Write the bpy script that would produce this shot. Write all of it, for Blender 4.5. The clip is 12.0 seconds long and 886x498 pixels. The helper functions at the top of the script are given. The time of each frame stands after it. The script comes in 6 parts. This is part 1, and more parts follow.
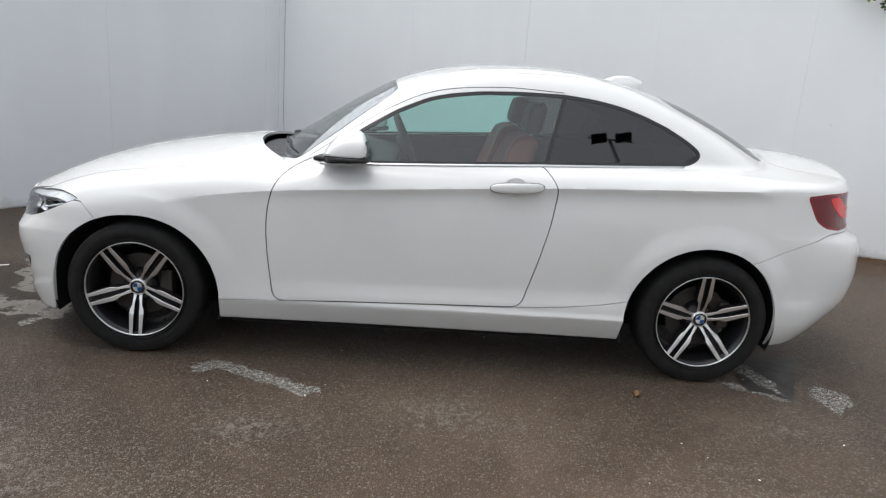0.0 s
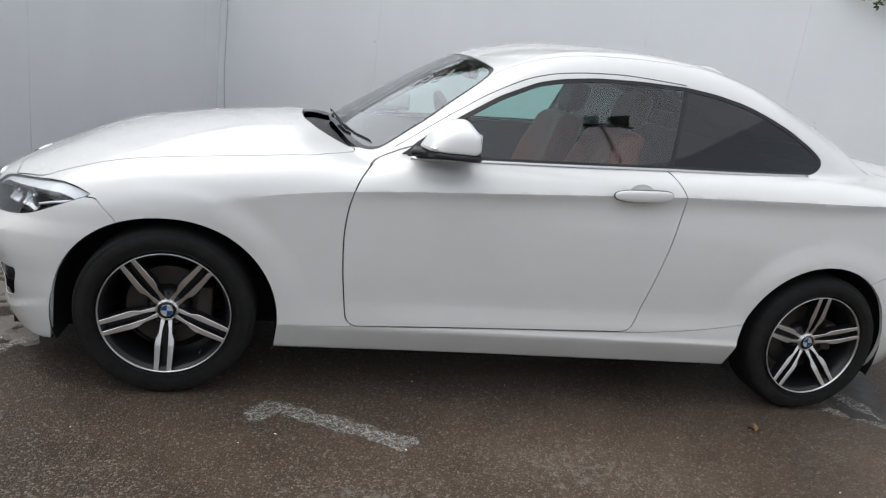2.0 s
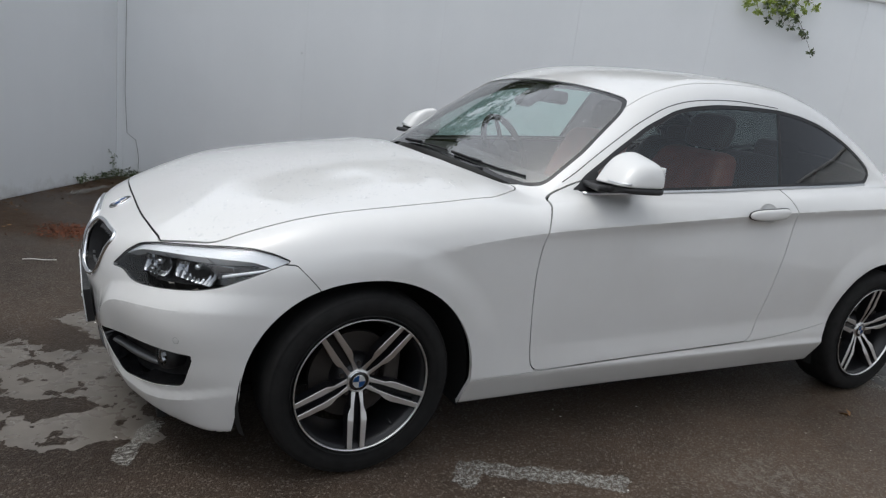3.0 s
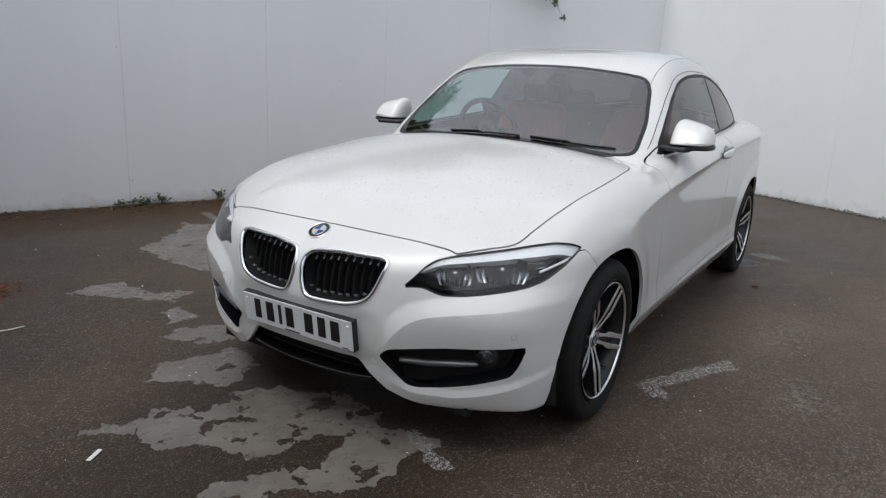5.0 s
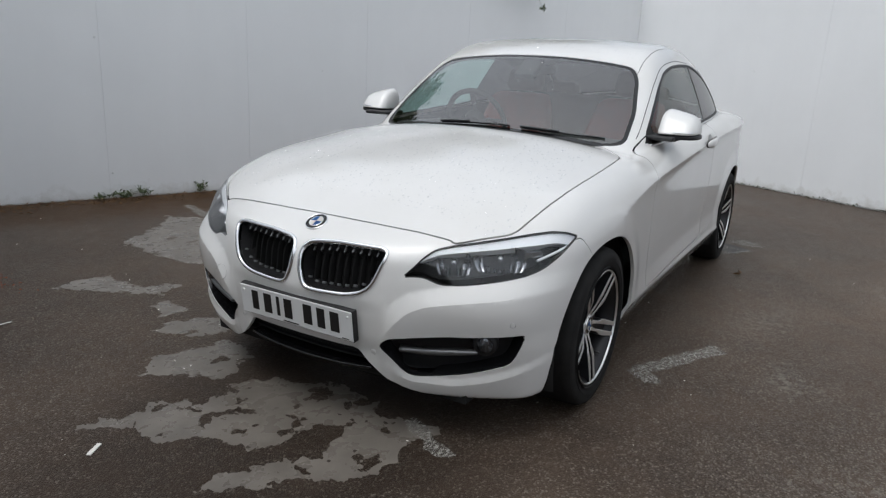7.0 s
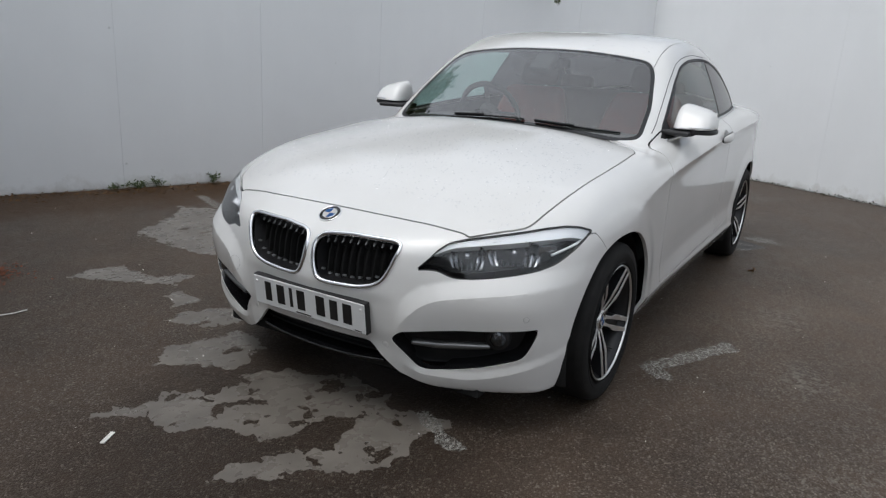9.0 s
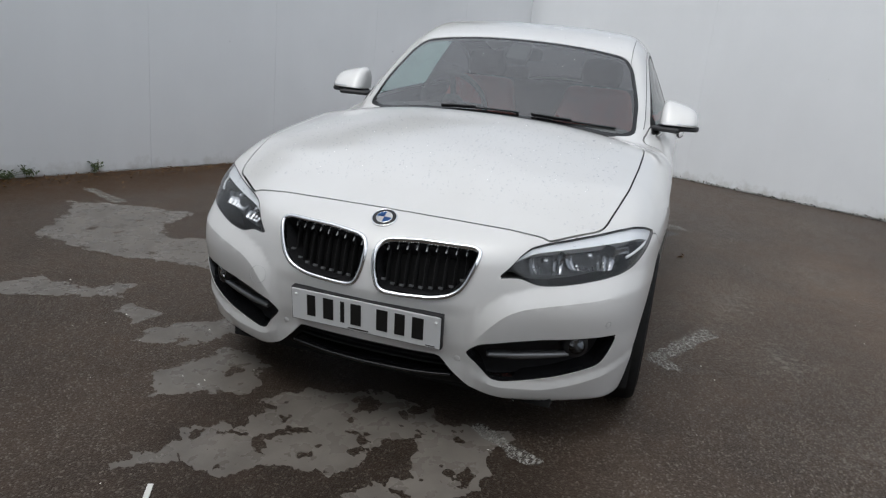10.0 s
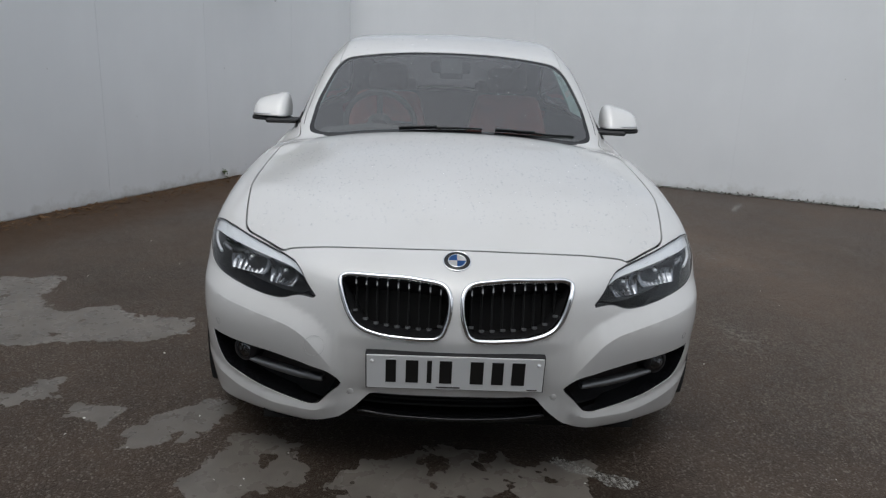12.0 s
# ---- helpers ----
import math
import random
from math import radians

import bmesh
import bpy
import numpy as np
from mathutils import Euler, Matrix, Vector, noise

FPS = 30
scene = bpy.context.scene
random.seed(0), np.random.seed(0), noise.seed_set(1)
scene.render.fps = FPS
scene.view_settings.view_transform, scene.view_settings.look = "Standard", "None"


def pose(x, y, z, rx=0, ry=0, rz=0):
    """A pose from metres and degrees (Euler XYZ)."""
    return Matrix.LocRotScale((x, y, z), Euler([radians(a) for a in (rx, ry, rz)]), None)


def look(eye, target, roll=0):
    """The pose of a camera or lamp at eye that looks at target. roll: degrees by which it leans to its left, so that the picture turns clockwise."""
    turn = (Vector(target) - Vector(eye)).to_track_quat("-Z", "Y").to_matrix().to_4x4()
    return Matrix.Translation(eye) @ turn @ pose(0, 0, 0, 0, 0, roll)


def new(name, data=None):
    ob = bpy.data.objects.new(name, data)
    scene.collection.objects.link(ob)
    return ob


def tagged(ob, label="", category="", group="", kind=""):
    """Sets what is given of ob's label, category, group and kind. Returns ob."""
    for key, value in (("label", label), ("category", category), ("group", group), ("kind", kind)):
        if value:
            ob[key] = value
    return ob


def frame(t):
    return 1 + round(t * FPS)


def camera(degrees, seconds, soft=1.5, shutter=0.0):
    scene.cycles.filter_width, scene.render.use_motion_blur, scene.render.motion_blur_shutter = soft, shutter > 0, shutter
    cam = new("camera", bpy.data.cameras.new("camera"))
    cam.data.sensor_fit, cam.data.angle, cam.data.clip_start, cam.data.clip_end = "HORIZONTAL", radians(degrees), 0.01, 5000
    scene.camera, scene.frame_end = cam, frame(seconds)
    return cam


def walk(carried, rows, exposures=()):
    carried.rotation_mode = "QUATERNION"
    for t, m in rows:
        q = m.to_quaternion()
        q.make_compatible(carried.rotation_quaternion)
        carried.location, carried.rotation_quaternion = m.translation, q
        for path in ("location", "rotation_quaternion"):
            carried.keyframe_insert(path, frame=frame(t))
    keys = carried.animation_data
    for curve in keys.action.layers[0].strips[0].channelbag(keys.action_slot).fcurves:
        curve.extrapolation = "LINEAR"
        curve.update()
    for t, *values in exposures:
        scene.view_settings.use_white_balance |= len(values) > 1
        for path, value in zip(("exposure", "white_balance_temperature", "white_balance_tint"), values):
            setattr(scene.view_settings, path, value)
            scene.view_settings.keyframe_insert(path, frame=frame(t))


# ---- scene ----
cam = camera(64.8, 12.0, soft=1.25)
PATH = [
    (0, (1.275, -3.992, 1.394), (1.364, -2.056, 0.901), 4.1),
    (0.5, (1.255, -3.994, 1.384), (1.343, -2.057, 0.896), 4.0),
    (1, (1.239, -3.905, 1.368), (1.329, -1.969, 0.874), 3.8),
    (1.5, (0.932, -3.657, 1.325), (1.035, -1.729, 0.803), 4.6),
    (2, (0.398, -3.311, 1.336), (0.84, -1.436, 0.796), 7.8),
    (2.5, (-0.215, -3.032, 1.289), (0.439, -1.192, 0.857), 5.7),
    (3, (-0.825, -2.738, 1.296), (0.123, -1.043, 0.817), 7.1),
    (3.5, (-1.395, -2.409, 1.288), (-0.227, -0.867, 0.78), 7.4),
    (3.7, (-1.614, -2.282, 1.283), (-0.353, -0.815, 0.778), 6.4),
    (5.3, (-2.505, -1.611, 1.285), (-0.848, -0.613, 0.78), 2.5),
    (5.5, (-2.513, -1.606, 1.291), (-0.853, -0.614, 0.781), 2.4),
    (6, (-2.512, -1.614, 1.287), (-0.852, -0.623, 0.778), 2.1),
    (6.5, (-2.51, -1.606, 1.285), (-0.846, -0.624, 0.77), 2.3),
    (7, (-2.51, -1.607, 1.283), (-0.842, -0.634, 0.763), 2.7),
    (9, (-2.509, -1.594, 1.279), (-0.86, -0.599, 0.74), 3.1),
    (9.5, (-2.589, -1.301, 1.249), (-0.841, -0.488, 0.715), 4.9),
    (10, (-2.686, -0.812, 1.25), (-0.843, -0.262, 0.7), 5.6),
    (10.5, (-2.685, -0.318, 1.245), (-0.777, -0.039, 0.717), 3.0),
    (11, (-2.664, 0.011, 1.264), (-0.734, 0.018, 0.731), 2.2),
    (11.5, (-2.637, 0.086, 1.264), (-0.7, 0.044, 0.76), 2.7),
    (12, (-2.635, 0.086, 1.266), (-0.698, 0.044, 0.76), 2.3),
]
walk(cam, [(t, look(eye, target, roll)) for t, eye, target, roll in PATH],
     exposures=[(t, e, k, 8) for t, e, k in ((0.0, 0.75, 6430), (1.6, 0.69, 6400), (2.3, 0.45, 6340), (3.0, 0.24, 6300), (4.5, 0.21, 6300), (7.0, 0.21, 6300), (9.0, 0.17, 6290), (10.0, 0.12, 6280), (10.5, 0.02, 6270), (12.0, -0.12, 6260))])

# ---- light: a bright overcast sky ----
scene.view_settings.exposure = 0.35
world = bpy.data.worlds.new("overcast_sky")
scene.world = world
world.use_nodes = True
wn, wl = world.node_tree.nodes, world.node_tree.links
sky = wn.new("ShaderNodeTexSky")
sky.sky_type = "NISHITA"
sky.sun_disc = False
sky.sun_elevation, sky.sun_rotation = radians(67), radians(290)
sky.dust_density = 4.0
pale = wn.new("ShaderNodeHueSaturation")
pale.inputs["Saturation"].default_value = 0.32
wl.new(sky.outputs[0], pale.inputs["Color"])
back = wn["Background"]
back.inputs["Strength"].default_value = 0.15
wl.new(pale.outputs[0], back.inputs["Color"])
sun = new("sun", bpy.data.lights.new("sun", "SUN"))
sun.data.energy, sun.data.angle, sun.data.color = 0.72, radians(150), (1.0, 0.99, 0.98)
sun.rotation_euler = (radians(23), 0, radians(-110))

# ---- materials ----
def mat(name, colour, rough=0.5, metal=0.0, **more):
    m = bpy.data.materials.new(name)
    m.use_nodes = True
    b = m.node_tree.nodes["Principled BSDF"]
    b.inputs["Base Color"].default_value = (*colour, 1)
    b.inputs["Roughness"].default_value = rough
    b.inputs["Metallic"].default_value = metal
    for k, v in more.items():
        b.inputs[k].default_value = v
    return m


def node(m, kind, **props):
    n = m.node_tree.nodes.new(kind)
    for k, v in props.items():
        if k in n.inputs:
            n.inputs[k].default_value = v
        else:
            setattr(n, k, v)
    return n


def link(m, a, b):
    m.node_tree.links.new(a, b)


def shader(m):
    return m.node_tree.nodes["Principled BSDF"]


def place_coords(m, local=False):
    if local:
        return node(m, "ShaderNodeTexCoord").outputs["Object"]
    return node(m, "ShaderNodeNewGeometry").outputs["Position"]


def noise_of(m, scale, detail=4, rough=0.55, local=False):
    n = node(m, "ShaderNodeTexNoise", Scale=scale, Detail=detail, Roughness=rough)
    link(m, place_coords(m, local), n.inputs["Vector"])
    return n.outputs["Fac"]


def ramp(m, fac, *stops):
    r = node(m, "ShaderNodeValToRGB")
    while len(r.color_ramp.elements) < len(stops):
        r.color_ramp.elements.new(0.5)
    for e, (at, c) in zip(r.color_ramp.elements, stops):
        e.position, e.color = at, (*c, 1) if len(c) == 3 else c
    link(m, fac, r.inputs[0])
    return r.outputs[0]


def grey(v):
    return (v, v, v)


def bumped(m, fac, strength, distance):
    b = node(m, "ShaderNodeBump", Strength=strength, Distance=distance)
    link(m, fac, b.inputs["Height"])
    link(m, b.outputs[0], shader(m).inputs["Normal"])
    return b


def mixed(m, fac, a, b, mode="MIX"):
    x = node(m, "ShaderNodeMix", data_type="RGBA", blend_type=mode)
    for s, v in ((x.inputs["Factor"], fac), (x.inputs["A"], a), (x.inputs["B"], b)):
        if isinstance(v, (int, float)):
            s.default_value = v
        elif isinstance(v, tuple):
            s.default_value = (*v, 1)
        else:
            link(m, v, s)
    return x.outputs["Result"]


def glass(name, tint, least=0.08, falloff=4.2):
    """A thin pane: what is behind it, tinted, and the gloss of its two faces."""
    m = bpy.data.materials.new(name)
    m.use_nodes = True
    m.node_tree.nodes.remove(shader(m))
    t, g = node(m, "ShaderNodeBsdfTransparent", Color=(*tint, 1)), node(m, "ShaderNodeBsdfGlossy", Roughness=0.0)
    f, x = node(m, "ShaderNodeLayerWeight", Blend=0.5), node(m, "ShaderNodeMixShader")
    p, k, a = (node(m, "ShaderNodeMath", operation=op) for op in ("POWER", "MULTIPLY", "ADD"))
    for n, v in ((p, falloff), (k, 0.95 - least), (a, least)):
        n.inputs[1].default_value = v
    link(m, f.outputs["Facing"], p.inputs[0])
    link(m, p.outputs[0], k.inputs[0])
    link(m, k.outputs[0], a.inputs[0])
    link(m, a.outputs[0], x.inputs[0])
    link(m, t.outputs[0], x.inputs[1])
    link(m, g.outputs[0], x.inputs[2])
    link(m, x.outputs[0], m.node_tree.nodes["Material Output"].inputs[0])
    return m


M_PAINT = mat("white_paint", (0.69, 0.69, 0.68), 0.42, **{"Coat Weight": 1.0, "Coat Roughness": 0.03, "Coat IOR": 1.6})
link(M_PAINT, mixed(M_PAINT, ramp(M_PAINT, noise_of(M_PAINT, 3.0, 5), (0.35, grey(0.0)), (0.75, grey(1.0))), (0.69, 0.69, 0.68), (0.65, 0.647, 0.63)), shader(M_PAINT).inputs["Base Color"])
M_BLACK = mat("black_plastic", (0.012, 0.012, 0.013), 0.5)
link(M_BLACK, ramp(M_BLACK, noise_of(M_BLACK, 60), (0.3, grey(0.42)), (0.7, grey(0.6))), shader(M_BLACK).inputs["Roughness"])
M_GLOSS = mat("gloss_black", (0.008, 0.008, 0.009), 0.12)
M_DARK = mat("dark_inner_shell", (0.006, 0.006, 0.006), 0.9)
M_RUBBER = mat("tyre_rubber", (0.012, 0.0117, 0.0115), 0.8, **{"Specular IOR Level": 0.3})
link(M_RUBBER, ramp(M_RUBBER, noise_of(M_RUBBER, 25), (0.3, (0.006, 0.006, 0.006)), (0.75, (0.014, 0.0137, 0.0134))), shader(M_RUBBER).inputs["Base Color"])
M_CHROME = mat("chrome", (0.86, 0.87, 0.88), 0.07, 1.0)
M_SATIN = mat("satin_aluminium", (0.62, 0.63, 0.64), 0.28, 1.0)
M_ALLOY = mat("machined_alloy", (0.74, 0.74, 0.735), 0.36, 1.0)
bumped(M_ALLOY, noise_of(M_ALLOY, 350, 2), 0.08, 0.0004)
M_ANTH = mat("anthracite_wheel_paint", (0.012, 0.012, 0.0135), 0.34, 0.2)
M_BRAKE = mat("brake_steel", (0.055, 0.048, 0.043), 0.6, 0.5)
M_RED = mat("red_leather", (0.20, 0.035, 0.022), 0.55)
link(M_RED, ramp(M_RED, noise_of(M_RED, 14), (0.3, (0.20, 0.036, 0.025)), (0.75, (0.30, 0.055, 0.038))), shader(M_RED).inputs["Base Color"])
# the same red leather with the cabin's dimness put into its colour
M_HEAD = mat("shaded_red_leather", (0.040, 0.014, 0.011), 0.6)
M_CLOTH = mat("dark_trim", (0.03, 0.029, 0.028), 0.85)
M_PALE = mat("pale_headlining", (0.55, 0.54, 0.51), 0.9)
M_PLATE = mat("plate_white", (0.68, 0.69, 0.69), 0.3)
M_INK = mat("plate_black", (0.01, 0.01, 0.01), 0.4)
M_BLUE = mat("roundel_blue", (0.03, 0.12, 0.36), 0.25)
M_WHITE = mat("roundel_white", (0.8, 0.8, 0.8), 0.25)
M_TAIL3 = mat("tail_guide_red", (0.72, 0.022, 0.018), 0.2, **{"Specular IOR Level": 0.25, "Coat Weight": 0.25})
M_TAIL = mat("tail_lamp_red", (0.20, 0.005, 0.010), 0.2, **{"Specular IOR Level": 0.25, "Coat Weight": 0.25})
M_TAIL2 = mat("tail_lamp_dark_red", (0.13, 0.004, 0.008), 0.2, **{"Specular IOR Level": 0.25, "Coat Weight": 0.25})
M_LAMPBOX = mat("lamp_housing", (0.012, 0.012, 0.013), 0.25)
M_GUIDE = mat("light_guide", (0.82, 0.84, 0.86), 0.25)
M_REFLECT = mat("reflector_chrome", (0.33, 0.34, 0.355), 0.10, 1.0)
M_BLADE = mat("dark_satin_trim", (0.20, 0.205, 0.21), 0.38, 0.7)
M_SEAM_CAR = mat("fine_panel_seam", (0.30, 0.30, 0.30), 0.6)
M_MIRROR = mat("mirror_silver", (0.9, 0.9, 0.9), 0.01, 1.0)
G_SCREEN = glass("windscreen_glass", (0.80, 0.86, 0.845), 0.17, 3.0)
G_SIDE = glass("side_glass", (0.62, 0.87, 0.82), 0.10)
G_PRIVACY = glass("privacy_glass", (0.10, 0.095, 0.10))
G_LENS = glass("lamp_lens", (0.96, 0.97, 0.98), 0.05, 3.0)



# wet asphalt: dark binder, pale stone chips, damp and worn patches, painted nose shade
def spot(m, x, y, rx, ry, turn=0.0):
    """A soft round field, one in its middle and nought at its edge."""
    g = node(m, "ShaderNodeMapping", vector_type="TEXTURE")
    g.inputs["Location"].default_value = (x, y, 0)
    g.inputs["Rotation"].default_value = (0, 0, radians(turn))
    g.inputs["Scale"].default_value = (rx, ry, 1)
    link(m, place_coords(m), g.inputs["Vector"])
    s = node(m, "ShaderNodeTexGradient", gradient_type="SPHERICAL")
    link(m, g.outputs[0], s.inputs[0])
    return s.outputs["Fac"]


def maths(m, op, a, b=0.0):
    n = node(m, "ShaderNodeMath", operation=op)
    for s, v in zip(n.inputs, (a, b)):
        if isinstance(v, (int, float)):
            s.default_value = v
        else:
            link(m, v, s)
    return n.outputs[0]


M_ASPHALT = mat("wet_asphalt", (0.05, 0.046, 0.042), 0.5, **{"Specular IOR Level": 0.11})
chips = node(M_ASPHALT, "ShaderNodeTexVoronoi", Scale=165.0, Randomness=1.0)
link(M_ASPHALT, place_coords(M_ASPHALT), chips.inputs["Vector"])
chip_id = node(M_ASPHALT, "ShaderNodeSeparateColor")
link(M_ASPHALT, chips.outputs["Color"], chip_id.inputs[0])
broad = noise_of(M_ASPHALT, 0.9, 6, 0.6)
fine = noise_of(M_ASPHALT, 9.0, 5, 0.6)
binder = mixed(M_ASPHALT, ramp(M_ASPHALT, broad, (0.35, grey(0)), (0.68, grey(1))), (0.0365, 0.0258, 0.0190), (0.0620, 0.0450, 0.0338))
binder = mixed(M_ASPHALT, ramp(M_ASPHALT, fine, (0.3, grey(0)), (0.75, grey(1))), binder, mixed(M_ASPHALT, 1.0, binder, (1.35, 1.32, 1.3), "MULTIPLY"))
mottle = noise_of(M_ASPHALT, 3.1, 6, 0.65)
binder = mixed(M_ASPHALT, ramp(M_ASPHALT, mottle, (0.36, grey(0)), (0.66, grey(1))), mixed(M_ASPHALT, 1.0, binder, (0.86, 0.86, 0.86), "MULTIPLY"), mixed(M_ASPHALT, 1.0, binder, (1.16, 1.15, 1.13), "MULTIPLY"))
# two soft areas of lighter binder along the car's left side
paler = spot(M_ASPHALT, 1.9, -2.1, 1.9, 0.75)
binder = mixed(M_ASPHALT, maths(M_ASPHALT, "MULTIPLY", maths(M_ASPHALT, "ADD", paler, maths(M_ASPHALT, "MULTIPLY", spot(M_ASPHALT, 1.4, -1.25, 1.0, 0.40), 0.4)), 0.6), binder, mixed(M_ASPHALT, 1.0, binder, (2.1, 2.03, 1.93), "MULTIPLY"))
# wet ground round the puddles, with the nose's shade painted in
damp_shade = maths(M_ASPHALT, "ADD", spot(M_ASPHALT, -0.82, -0.05, 1.15, 1.0), maths(M_ASPHALT, "MULTIPLY", maths(M_ASPHALT, "SUBTRACT", mottle, 0.5), 0.9))
worn = 0.0
for args in ((1.75, -1.40, 0.55, 0.35), (1.3, -1.25, 0.45, 0.3), (0.3, -1.95, 0.7, 0.40), (0.7, -1.5, 0.55, 0.3), (2.4, -1.9, 0.7, 0.4), (-0.2, -1.6, 0.5, 0.5), (3.0, -1.3, 0.5, 0.25), (4.3, -2.2, 0.9, 0.6)):
    worn = maths(M_ASPHALT, "ADD", worn, spot(M_ASPHALT, *args))
pale = maths(M_ASPHALT, "ADD", chip_id.outputs[0], maths(M_ASPHALT, "MULTIPLY", worn, 0.13))
pale = maths(M_ASPHALT, "ADD", pale, maths(M_ASPHALT, "MULTIPLY", noise_of(M_ASPHALT, 2.2, 4), 0.16))
chip_mask = ramp(M_ASPHALT, pale, (0.54, grey(0)), (0.90, grey(0.24)), (1.06, grey(0.75)))
stone = mixed(M_ASPHALT, chip_id.outputs[1], (0.095, 0.080, 0.062), (0.225, 0.200, 0.166))
top = mixed(M_ASPHALT, chip_mask, binder, stone)
scuff = noise_of(M_ASPHALT, 24.0, 7, 0.72)
scuff_mask = ramp(M_ASPHALT, maths(M_ASPHALT, "ADD", maths(M_ASPHALT, "MULTIPLY", worn, 0.20), maths(M_ASPHALT, "ADD", scuff, maths(M_ASPHALT, "MULTIPLY", maths(M_ASPHALT, "SUBTRACT", noise_of(M_ASPHALT, 1.7, 4), 0.5), 0.35))), (0.71, grey(0)), (0.80, grey(0.5)))
top = mixed(M_ASPHALT, scuff_mask, top, (0.19, 0.173, 0.150))
# halves the colour there: wetness and the shade under the nose together
top = mixed(M_ASPHALT, ramp(M_ASPHALT, damp_shade, (0.12, grey(0)), (0.50, grey(0.9))), top, mixed(M_ASPHALT, 1.0, top, (0.50, 0.49, 0.48), "MULTIPLY"))
soil = 0.0
for args in ((1.0, 3.85, 1.6, 0.42, -22), (4.0, 2.65, 2.2, 0.35, -22), (-0.6, 4.1, 0.6, 0.7, 0), (-1.4, 3.0, 0.35, 1.3, 34)):
    soil = maths(M_ASPHALT, "ADD", soil, spot(M_ASPHALT, *args))
to_wall = node(M_ASPHALT, "ShaderNodeVectorMath", operation="DOT_PRODUCT")
link(M_ASPHALT, place_coords(M_ASPHALT), to_wall.inputs[0])
to_wall.inputs[1].default_value = (0.3819, 0.9242, 0)
near_wall = maths(M_ASPHALT, "ADD", maths(M_ASPHALT, "MULTIPLY", maths(M_ASPHALT, "SUBTRACT", to_wall.outputs["Value"], 2.95), 0.95), 0.0)
soil = maths(M_ASPHALT, "ADD", soil, maths(M_ASPHALT, "MAXIMUM", near_wall, 0.0))
soil_mask = ramp(M_ASPHALT, maths(M_ASPHALT, "MULTIPLY", soil, noise_of(M_ASPHALT, 6.0, 5)), (0.05, grey(0)), (0.22, grey(0.92)))
top = mixed(M_ASPHALT, soil_mask, top, (0.056, 0.031, 0.014))
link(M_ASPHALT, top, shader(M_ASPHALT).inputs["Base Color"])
link(M_ASPHALT, ramp(M_ASPHALT, maths(M_ASPHALT, "ADD", maths(M_ASPHALT, "MULTIPLY", broad, 0.6), maths(M_ASPHALT, "MULTIPLY", fine, 0.4)), (0.30, grey(0.33)), (0.70, grey(0.55))), shader(M_ASPHALT).inputs["Roughness"])
height = maths(M_ASPHALT, "ADD", maths(M_ASPHALT, "MULTIPLY", chips.outputs["Distance"], -0.8), maths(M_ASPHALT, "MULTIPLY", noise_of(M_ASPHALT, 320.0, 3), 0.5))
bumped(M_ASPHALT, height, 0.6, 0.005)

M_PUDDLE = mat("silty_puddle", (0.105, 0.097, 0.088), 0.16, **{"IOR": 1.33})
link(M_PUDDLE, ramp(M_PUDDLE, noise_of(M_PUDDLE, 5.0, 6, 0.6), (0.3, (0.108, 0.096, 0.083)), (0.7, (0.172, 0.154, 0.133))), shader(M_PUDDLE).inputs["Base Color"])
link(M_PUDDLE, ramp(M_PUDDLE, noise_of(M_PUDDLE, 14.0, 5), (0.35, grey(0.22)), (0.7, grey(0.42))), shader(M_PUDDLE).inputs["Roughness"])
bumped(M_PUDDLE, noise_of(M_PUDDLE, 190.0, 4), 0.20, 0.002)

M_TAR = mat("wet_tar", (0.022, 0.018, 0.015), 0.3)
link(M_TAR, ramp(M_TAR, noise_of(M_TAR, 8.0, 5), (0.3, grey(0.42)), (0.7, grey(0.62))), shader(M_TAR).inputs["Roughness"])
link(M_TAR, ramp(M_TAR, noise_of(M_TAR, 30.0, 6, 0.7), (0.35, (0.016, 0.013, 0.011)), (0.75, (0.040, 0.034, 0.029))), shader(M_TAR).inputs["Base Color"])

M_LINE = mat("worn_white_paint", (0.42, 0.41, 0.38), 0.6)
link(M_LINE, ramp(M_LINE, noise_of(M_LINE, 40.0, 4), (0.3, (0.19, 0.18, 0.16)), (0.7, (0.38, 0.37, 0.34))), shader(M_LINE).inputs["Base Color"])
see = node(M_LINE, "ShaderNodeBsdfTransparent")
mix = node(M_LINE, "ShaderNodeMixShader")
link(M_LINE, ramp(M_LINE, noise_of(M_LINE, 70.0, 8, 0.8), (0.42, grey(0)), (0.58, grey(0.85))), mix.inputs[0])
link(M_LINE, see.outputs[0], mix.inputs[1])
link(M_LINE, shader(M_LINE).outputs[0], mix.inputs[2])
link(M_LINE, mix.outputs[0], M_LINE.node_tree.nodes["Material Output"].inputs[0])

# painted wall: pale grey-white, streaks and splashed dirt at the foot
M_WALL = mat("wall_paint", (0.62, 0.64, 0.65), 0.55)
stretch = node(M_WALL, "ShaderNodeMapping")
stretch.inputs["Scale"].default_value = (2.2, 2.2, 0.25)
link(M_WALL, place_coords(M_WALL), stretch.inputs["Vector"])
streak = node(M_WALL, "ShaderNodeTexNoise", Scale=1.6, Detail=6.0, Roughness=0.6)
link(M_WALL, stretch.outputs[0], streak.inputs["Vector"])
wall_c = mixed(M_WALL, ramp(M_WALL, streak.outputs["Fac"], (0.35, grey(0)), (0.7, grey(1))), (0.81, 0.825, 0.835), (0.79, 0.805, 0.815))
